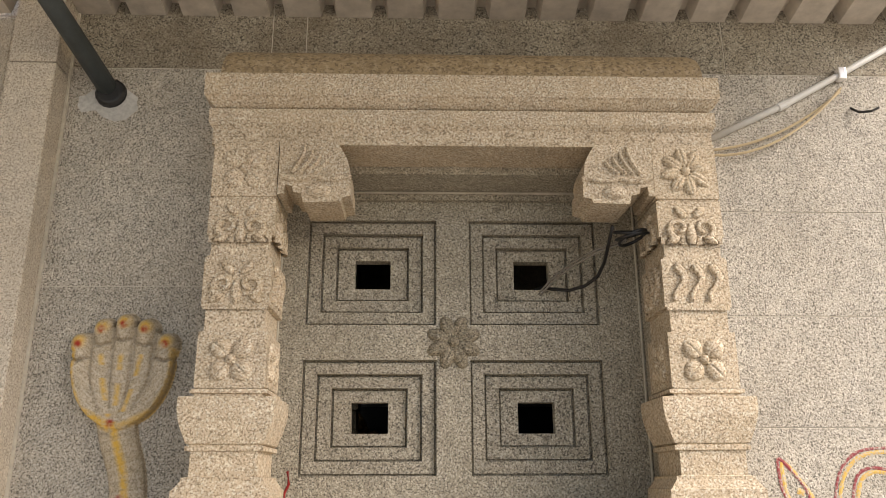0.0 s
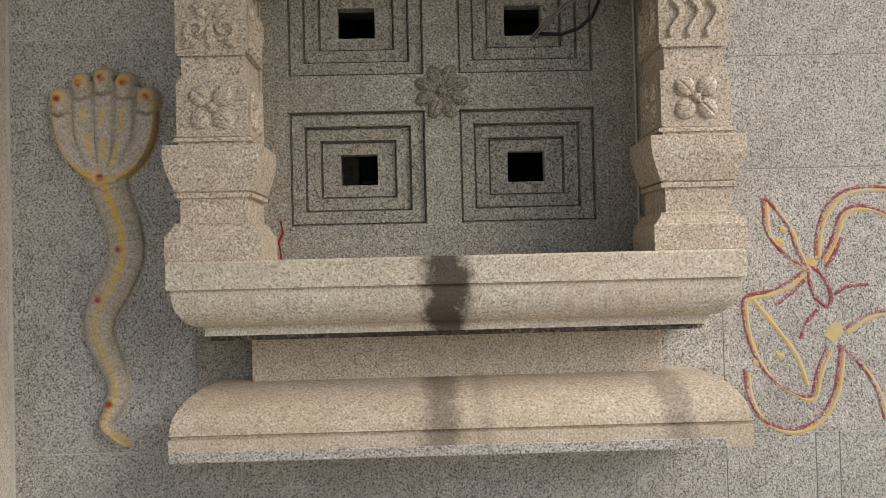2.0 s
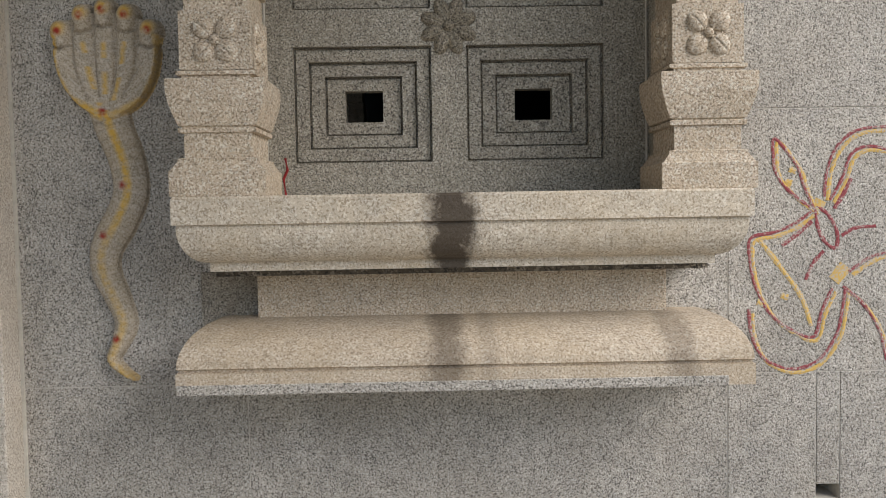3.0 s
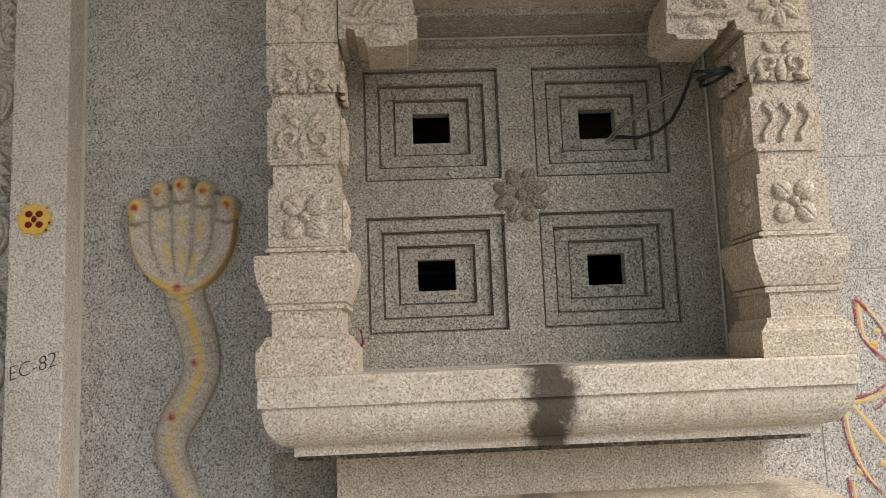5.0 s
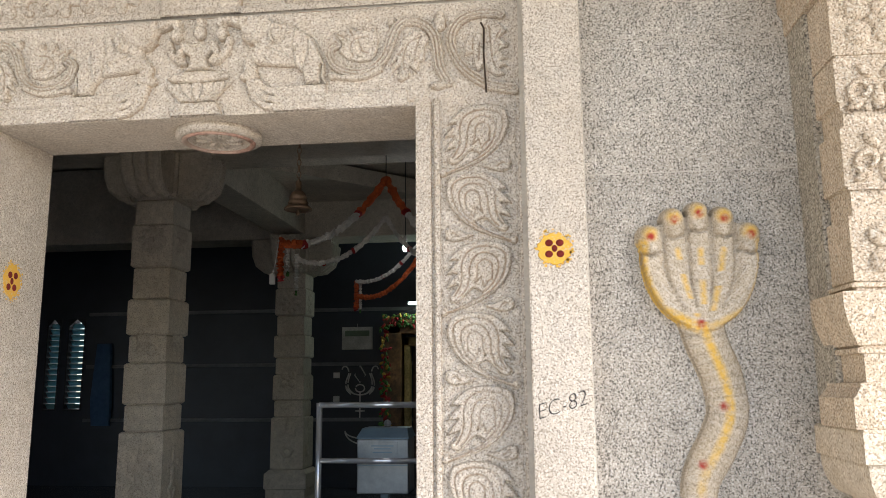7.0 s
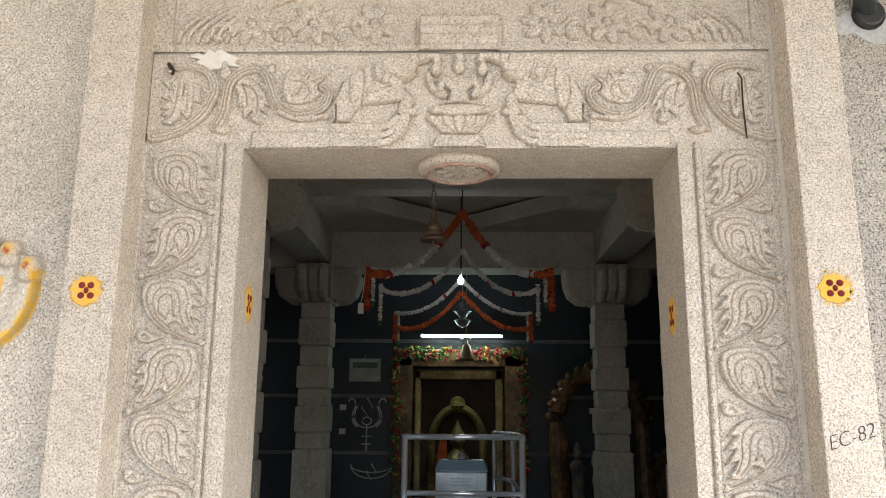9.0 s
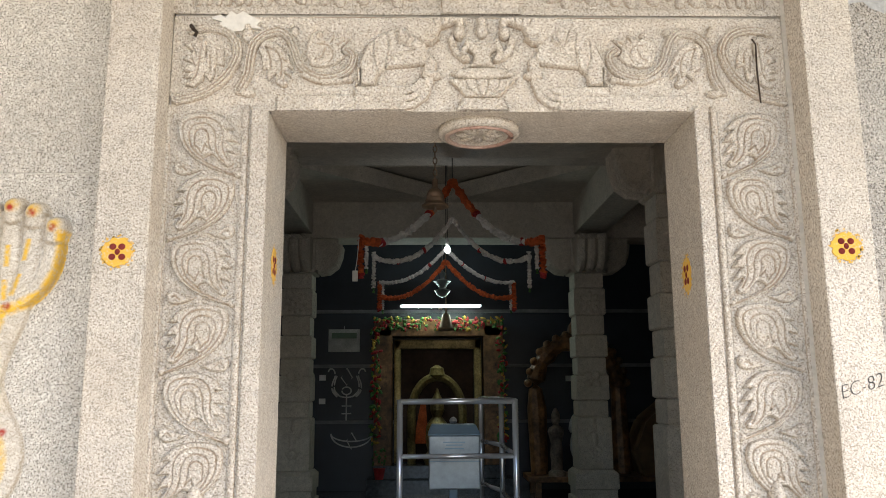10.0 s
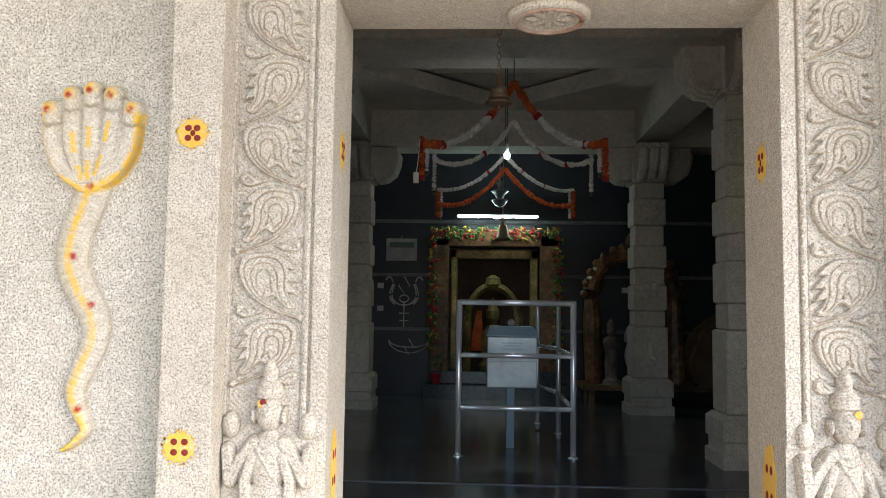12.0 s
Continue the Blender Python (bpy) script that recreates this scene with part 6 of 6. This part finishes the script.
# guardian figures at the foot of the jambs: plain shapes
def guardian(cx, z0):
    def fn(U, V):
        H = blob(U, V, cx, z0 + 0.28, 0.062, 0.11, 0.045, 0, 0.4)
        H = np.maximum(H, blob(U, V, cx, z0 + 0.10, 0.085, 0.14, 0.042, 0, 0.4))
        H = np.maximum(H, blob(U, V, cx, z0 + 0.44, 0.044, 0.062, 0.055, 0, 0.4))
        H = np.maximum(H, blob(U, V, cx, z0 + 0.51, 0.046, 0.050, 0.05, 0, 0.4))
        H = np.maximum(H, blob(U, V, cx, z0 + 0.57, 0.026, 0.05, 0.042, 0, 0.5))
        for s in (-1, 1):
            H = np.maximum(H, stroke(U, V, [(cx + s * 0.05, z0 + 0.345), (cx + s * 0.095, z0 + 0.28), (cx + s * 0.125, z0 + 0.22), (cx + s * 0.135, z0 + 0.32)], 0.026, 0.036))
            H = np.maximum(H, blob(U, V, cx + s * 0.128, z0 + 0.40, 0.030, 0.045, 0.035, 0, 0.4))
            H = np.maximum(H, stroke(U, V, [(cx + s * 0.05, z0 + 0.30), (cx + s * 0.075, z0 + 0.22), (cx + s * 0.07, z0 + 0.17)], 0.022, 0.042))
            H = np.maximum(H, stroke(U, V, [(cx + s * 0.04, z0 + 0.06), (cx + s * 0.05, z0 - 0.25)], 0.045, 0.04))
        # necklaces, belt, crown bands and arm rings
        for q, r in ((0.0, 0.008), (-0.022, 0.006)):
            dd, ss = seg_dist(U, V, [(cx - 0.052, z0 + 0.372 + q), (cx - 0.025, z0 + 0.345 + q), (cx, z0 + 0.335 + q), (cx + 0.025, z0 + 0.345 + q), (cx + 0.052, z0 + 0.372 + q)])
            H += 0.008 * np.clip(1 - dd / r, 0, 1) * (0.6 + 0.4 * np.sin(ss * 90)) * (H > 0.01)
        for zz, hw in ((0.185, 0.07), (0.165, 0.075), (0.470, 0.046), (0.492, 0.046), (0.525, 0.042), (0.548, 0.032)):
            H += 0.007 * np.clip(1 - np.abs(V - z0 - zz) / 0.006, 0, 1) * (np.abs(U - cx) < hw) * (H > 0.01)
        dd, _ = seg_dist(U, V, [(cx - 0.035, z0 + 0.33), (cx + 0.02, z0 + 0.24), (cx + 0.05, z0 + 0.20)])
        H += 0.005 * np.clip(1 - dd / 0.006, 0, 1) * (H > 0.01)
        H = np.maximum(H, blob(U, V, cx, z0 + 0.438, 0.009, 0.020, 0.064, 0, 0.5))
        for s in (-1, 1):
            H -= 0.008 * np.clip(1 - np.hypot((U - cx - s * 0.018) / 1.8, V - z0 - 0.450) / 0.007, 0, 1)
            H = np.maximum(H, blob(U, V, cx + s * 0.050, z0 + 0.430, 0.010, 0.030, 0.040, 0, 0.4))
            for zz in (0.26, 0.30):
                H += 0.006 * np.clip(1 - np.abs(V - z0 - zz) / 0.005, 0, 1) * (np.abs(U - cx - s * 0.125) < 0.03) * (H > 0.01)
        return H
    o = relief("guardian_statue", cx - 0.165, cx + 0.165, z0 - 0.28, z0 + 0.63, 2.8615, fn, FRAME, None, 0.003, mask=True, cut=0.01)
    return tagged(o, "pale granite guardian statue carved on the door jamb", "statue", "door guardians")


guardian(-3.487, 0.74)
guardian(-1.640, 0.74)

# ---- turmeric marks ----
TURMERIC = powder("turmeric_paste", (0.72, 0.42, 0.06), (0.60, 0.50, 0.34), 0.36)
VERMILION = speckled("vermilion_paste", (0.22, 0.02, 0.012), 0.3, 60, 0.8)


def turmeric_mark(m, seed, tall=1.0, dots=5, r=0.048):
    """A daubed yellow round with red dots, lying in the plane of m (its z outwards)."""
    rnd = random.Random(seed)
    t = new("turmeric_mark")
    t.matrix_basis = m
    tagged(t, "daub of yellow turmeric with dark red dots on stone", "mark", "turmeric marks")
    bm = bmesh.new()
    ring = [bm.verts.new((r * (0.96 + 0.11 * rnd.uniform(-1, 1)) * math.cos(a), tall * r * (0.96 + 0.11 * rnd.uniform(-1, 1)) * math.sin(a), 0.0015)) for a in (k / 40 * 6.2832 for k in range(40))]
    low = [bm.verts.new((v.co.x * 1.04, v.co.y * 1.04, -0.001)) for v in ring]
    bm.faces.new(ring)
    for k in range(40):
        bm.faces.new((low[k], low[(k + 1) % 40], ring[(k + 1) % 40], ring[k]))
    for k in range(46):
        a, q = rnd.uniform(0, 6.2832), r * rnd.uniform(0.98, 1.22)
        e = (0.0016 + 0.0035 * rnd.random()) * r / 0.048
        vs = [bm.verts.new((q * math.cos(a) + e * math.cos(c), tall * q * math.sin(a) + e * rnd.uniform(0.6, 1.2) * math.sin(c), 0.0016)) for c in (i / 7 * 6.2832 for i in range(7))]
        bm.faces.new(vs)
    o = ob_from("daub", bm, TURMERIC)
    o.parent = t
    for k in range(dots):
        a = 0.78 + k * 1.571
        q = 0.0 if k == 4 else 0.48 * r
        bm = bmesh.new()
        bmesh.ops.create_icosphere(bm, subdivisions=2, radius=1.0, matrix=Matrix.LocRotScale((q * math.cos(a) + 0.003 * rnd.uniform(-1, 1), tall * q * math.sin(a), 0.001), None, (0.0120 if k < 4 else 0.009, 0.0110 * tall ** 0.5, 0.003)))
        o = ob_from("dot", bm, VERMILION, True)
        o.parent = t
    return t


front = lambda x, z, y=Y_PIL - 0.0015: pose(x, y, z, 90, 0, 0)
turmeric_mark(front(-1.400, 2.100), 1)
turmeric_mark(front(-3.737, 2.085), 2)
turmeric_mark(front(-3.742, 1.083), 3, 1.0, 4)
turmeric_mark(pose(DOOR_X0 + 0.0015, 3.03, 2.085, 90, 0, 90), 4, 1.4, 5, 0.045)
turmeric_mark(pose(DOOR_X1 - 0.0015, 3.03, 2.05, 90, 0, -90), 5, 1.5, 5, 0.045)
turmeric_mark(pose(DOOR_X0 + 0.0015, 3.0, 0.98, 90, 0, 90), 6, 2.6, 4, 0.05)
turmeric_mark(pose(DOOR_X1 - 0.0015, 3.0, 0.96, 90, 0, -90), 7, 2.2, 4, 0.06)
for cx in (-3.504, -1.615):
    turmeric_mark(front(cx, 1.215, 2.812), 8, 0.9, 1 if cx < -3 else 0, 0.013)

# handwriting on the pilaster
fc = bpy.data.curves.new("writing", "FONT")
fc.body = "EC-82"
fc.size = 0.062
fc.extrude = 0.0006
fc.offset = -0.0016
fc.shear = 0.3
tmp = bpy.data.objects.new("writing_tmp", fc)
me = bpy.data.meshes.new_from_object(tmp)
bpy.data.objects.remove(tmp)
me.materials.append(BLACKRUBBER)
wr = new("pencil_writing", me)
wr.matrix_basis = Matrix.Translation((-1.462, Y_PIL - 0.0012, 1.612)) @ Matrix.Rotation(radians(-17), 4, "Y") @ Matrix.Rotation(math.pi / 2, 4, "X") @ Matrix.Diagonal((0.95, 1, 1, 1))
tagged(wr, "thin dark handwritten letters EC-82 on the granite pilaster", "writing")

# ---- painted flower on the wall beside the niche ----
CRIMSON = powder("crimson_powder_paint", (0.29, 0.06, 0.07), cover=0.44)
OCHRE = powder("ochre_powder_paint", (0.66, 0.43, 0.11), cover=0.46)
draw = thing("wall_flower_painting", 1.4, 2.849, 1.5, "flower painted in crimson and ochre lines on the granite wall", "wall painting")


def painted_line(name, ps, w, mat, off=0.0):
    rnd = random.Random(len(ps) * 7 + int(ps[0][0] * 1000))
    pts = spline(ps, 6)
    bm = bmesh.new()
    rows = []
    for i, (x, z) in enumerate(pts):
        a, b = pts[max(i - 1, 0)], pts[min(i + 1, len(pts) - 1)]
        dx, dz = b[0] - a[0], b[1] - a[1]
        ln = math.hypot(dx, dz) or 1
        nx, nz = -dz / ln, dx / ln
        ww = w * (0.75 + 0.5 * rnd.random())
        y = Y_WALL - 0.0008 - off
        rows.append([bm.verts.new((x + nx * ww, y, z + nz * ww)), bm.verts.new((x, y - 0.0012, z)), bm.verts.new((x - nx * ww, y, z - nz * ww))])
    for r0, r1 in zip(rows, rows[1:]):
        for k in range(2):
            bm.faces.new((r0[k], r0[k + 1], r1[k + 1], r1[k]))
    bmesh.ops.recalc_face_normals(bm, faces=bm.faces)
    return part(name, bm, mat, draw)


PETALS = [
    [(1.335, 1.525), (1.30, 1.60), (1.27, 1.68), (1.20, 1.765), (1.195, 1.71), (1.205, 1.65), (1.25, 1.59), (1.32, 1.535)],
    [(1.325, 1.525), (1.27, 1.485), (1.20, 1.455), (1.125, 1.44), (1.115, 1.39), (1.135, 1.28), (1.19, 1.18), (1.27, 1.12), (1.335, 1.105), (1.36, 1.19), (1.395, 1.265)],
    [(1.115, 1.20), (1.125, 1.11), (1.17, 1.03), (1.26, 0.995), (1.35, 1.025), (1.41, 1.11), (1.43, 1.20), (1.44, 1.27)],
    [(1.365, 1.57), (1.375, 1.66), (1.41, 1.74), (1.48, 1.79), (1.60, 1.795), (1.70, 1.76)],
    [(1.385, 1.56), (1.425, 1.63), (1.455, 1.71), (1.52, 1.735), (1.62, 1.70), (1.70, 1.62)],
    [(1.45, 1.32), (1.53, 1.37), (1.62, 1.38), (1.71, 1.35)],
    [(1.43, 1.27), (1.50, 1.21), (1.555, 1.12), (1.58, 1.02)],
]
for k, ps in enumerate(PETALS):
    painted_line("crimson_line", ps, 0.0052, CRIMSON, 0.0006)
    painted_line("ochre_line", [(x + 0.013, z - 0.012) for x, z in ps], 0.0065, OCHRE)
painted_line("crimson_line", [(1.335, 1.535), (1.345, 1.47), (1.37, 1.42), (1.405, 1.40), (1.41, 1.45), (1.38, 1.51), (1.34, 1.54)], 0.006, CRIMSON, 0.0006)
painted_line("crimson_line", [(1.325, 1.49), (1.28, 1.45), (1.225, 1.41)], 0.007, CRIMSON, 0.0006)
painted_line("crimson_line", [(1.40, 1.53), (1.43, 1.58), (1.455, 1.63)], 0.008, CRIMSON, 0.0006)
painted_line("crimson_line", [(1.365, 1.39), (1.33, 1.35), (1.305, 1.295)], 0.006, CRIMSON, 0.0006)
painted_line("crimson_line", [(1.425, 1.44), (1.47, 1.465), (1.54, 1.47)], 0.006, CRIMSON, 0.0006)
painted_line("ochre_line", [(1.15, 1.43), (1.22, 1.34), (1.29, 1.24), (1.325, 1.14)], 0.008, OCHRE)
painted_line("ochre_fill", [(1.355, 1.56), (1.34, 1.53)], 0.022, OCHRE, 0.0003)
painted_line("ochre_fill", [(1.44, 1.34), (1.40, 1.29)], 0.020, OCHRE, 0.0003)
for x, z in ((1.235, 1.24), (1.155, 1.22), (1.26, 1.66), (1.245, 1.62)):
    painted_line("ochre_dab", [(x - 0.012, z + 0.004), (x + 0.012, z - 0.004)], 0.011, OCHRE, 0.0003)

# ---- pipes, wires and small clutter on the facade ----
PIPEGREY = speckled("dark_grey_paint", (0.07, 0.085, 0.09), 0.25, 25, 0.45)
WIRE = speckled("cream_wire", (0.62, 0.50, 0.32), 0.2, 40, 0.6)
brace = thing("canopy_brace", -1.15, 2.84, 3.05, "dark grey steel pipe brace let into the granite wall", "pipe")
part("pipe", tube([(-1.140, 2.87, 3.08), (-1.46, 2.1, 3.60)], 0.036, 16), PIPEGREY, brace, smooth=True)
bm = lathe(0, 0, [(0.058, -0.004), (0.056, 0.012), (0.048, 0.02), (0.04, 0.022)], 16)
o = part("socket", bm, BLACKRUBBER, brace)
o.matrix_basis = Matrix.Translation((-1.140, 2.848, 3.08)) @ Matrix.Rotation(math.pi / 2, 4, "X")
bm = bmesh.new()
rnd = random.Random(3)
ring = [bm.verts.new((-1.14 + 0.115 * (1 + 0.3 * rnd.uniform(-1, 1)) * math.cos(a), 2.848, 3.045 + 0.06 * (1 + 0.4 * rnd.uniform(-1, 1)) * math.sin(a))) for a in (k / 18 * 6.2832 for k in range(18))]
bm.faces.new(ring)
part("cement_patch", bm, WHITEPAINT, brace, "rough white cement round the socket")

cond = thing("conduit", 1.4, 2.83, 3.0, "white plastic conduit running up the granite wall", "conduit")
part("conduit_pipe", tube([(1.09, 2.835, 2.915), (1.40, 2.835, 3.065), (1.62, 2.835, 3.19), (1.95, 2.835, 3.38)], 0.013, 10), WHITEPLASTIC, cond, smooth=True)
part("conduit_joint", tube([(1.355, 2.835, 3.042), (1.395, 2.835, 3.062)], 0.0165, 10), WHITEPLASTIC, cond)
part("saddle_clip", box(1.60, 1.63, 2.815, 2.85, 3.16, 3.21, 0.004), STEEL, cond)
wires = thing("loose_wires", 1.4, 2.82, 2.9, "thin cream wires hanging along the wall", "wire")
for k, (a, b, d) in enumerate((((1.08, 2.83, 2.865), (1.60, 2.83, 3.11), 0.05), ((1.08, 2.82, 2.84), (1.60, 2.82, 3.12), 0.075))):
    part("wire", tube(sag(a, b, d, 12), 0.005, 6), WIRE, wires)
hook = thing("wire_end", 1.67, 2.83, 3.0, "short dark bent wire end on the wall", "wire")
part("wire", tube([(1.64, 2.845, 3.05), (1.655, 2.82, 3.02), (1.69, 2.80, 3.015), (1.72, 2.80, 3.03)], 0.005, 6), BLACKRUBBER, hook)
stub = thing("hanging_wire", -0.93, 2.5, 3.45, "short cream wire hanging below the canopy sheet", "wire")
part("wire", tube([(-0.83, 2.55, 3.50), (-0.835, 2.55, 3.43), (-0.825, 2.55, 3.39), (-0.85, 2.55, 3.365), (-0.88, 2.55, 3.36)], 0.006, 6), WIRE, stub)
runw = thing("canopy_cable", 0.9, 2.0, 3.5, "thin dark cables strung below the canopy", "cable")
part("cable", tube(sag((0.75, 2.1, 3.58), (1.9, 2.6, 3.40), 0.02, 12), 0.005, 6), BLACKRUBBER, runw)
part("cable", tube(sag((0.9, 2.0, 3.50), (1.95, 2.4, 3.45), 0.03, 12), 0.004, 6), REDFLOWER, runw)

# black cable in the niche, from the coil on the bracket into a hole
cab = thing("black_cable", 0.66, 2.75, 2.48, "black cable coiled under the bracket and run into a hole", "cable")
part("cable_run", tube([Vector(p) for p in ((0.640, 2.62, 2.495), (0.645, 2.70, 2.465), (0.650, 2.80, 2.425), (0.638, 2.86, 2.39), (0.60, 2.90, 2.365), (0.55, 2.94, 2.358), (0.50, 2.975, 2.37), (0.465, 3.03, 2.39), (0.45, 3.12, 2.40))], 0.0062, 8), BLACKRUBBER, cab, smooth=True)
for k in range(3):
    part("coil_turn", tube([(0.715 + (0.060 - 0.008 * k) * math.cos(a), 2.66 + 0.05 * math.sin(a), 2.488 - 0.009 * k + 0.018 * math.sin(a + k)) for a in (i / 18 * 6.2832 for i in range(19))], 0.0055, 7), BLACKRUBBER, cab, smooth=True)
pair = thing("twin_wire", 0.6, 2.9, 2.45, "thin pale twin wire drooping into the pierced hole", "wire")
for k in range(2):
    part("wire", tube([Vector(p) for p in ((0.70, 2.68, 2.47 - 0.008 * k), (0.62, 2.76, 2.46 - 0.01 * k), (0.55, 2.86, 2.44 - 0.012 * k), (0.49, 2.96, 2.405 - 0.014 * k), (0.455, 3.01, 2.37 - 0.014 * k), (0.44, 3.10, 2.35))], 0.004, 6), speckled("grey_wire", (0.25, 0.23, 0.20), 0.2, 40, 0.6), pair)
thr = thing("red_thread", -0.42, 2.9, 1.65, "short red thread hanging by the niche pillar", "thread")
part("strand", tube([Vector(p) for p in ((-0.425, 2.90, 1.60), (-0.432, 2.90, 1.66), (-0.418, 2.90, 1.69), (-0.425, 2.90, 1.73))], 0.005, 6), REDFLOWER, thr)
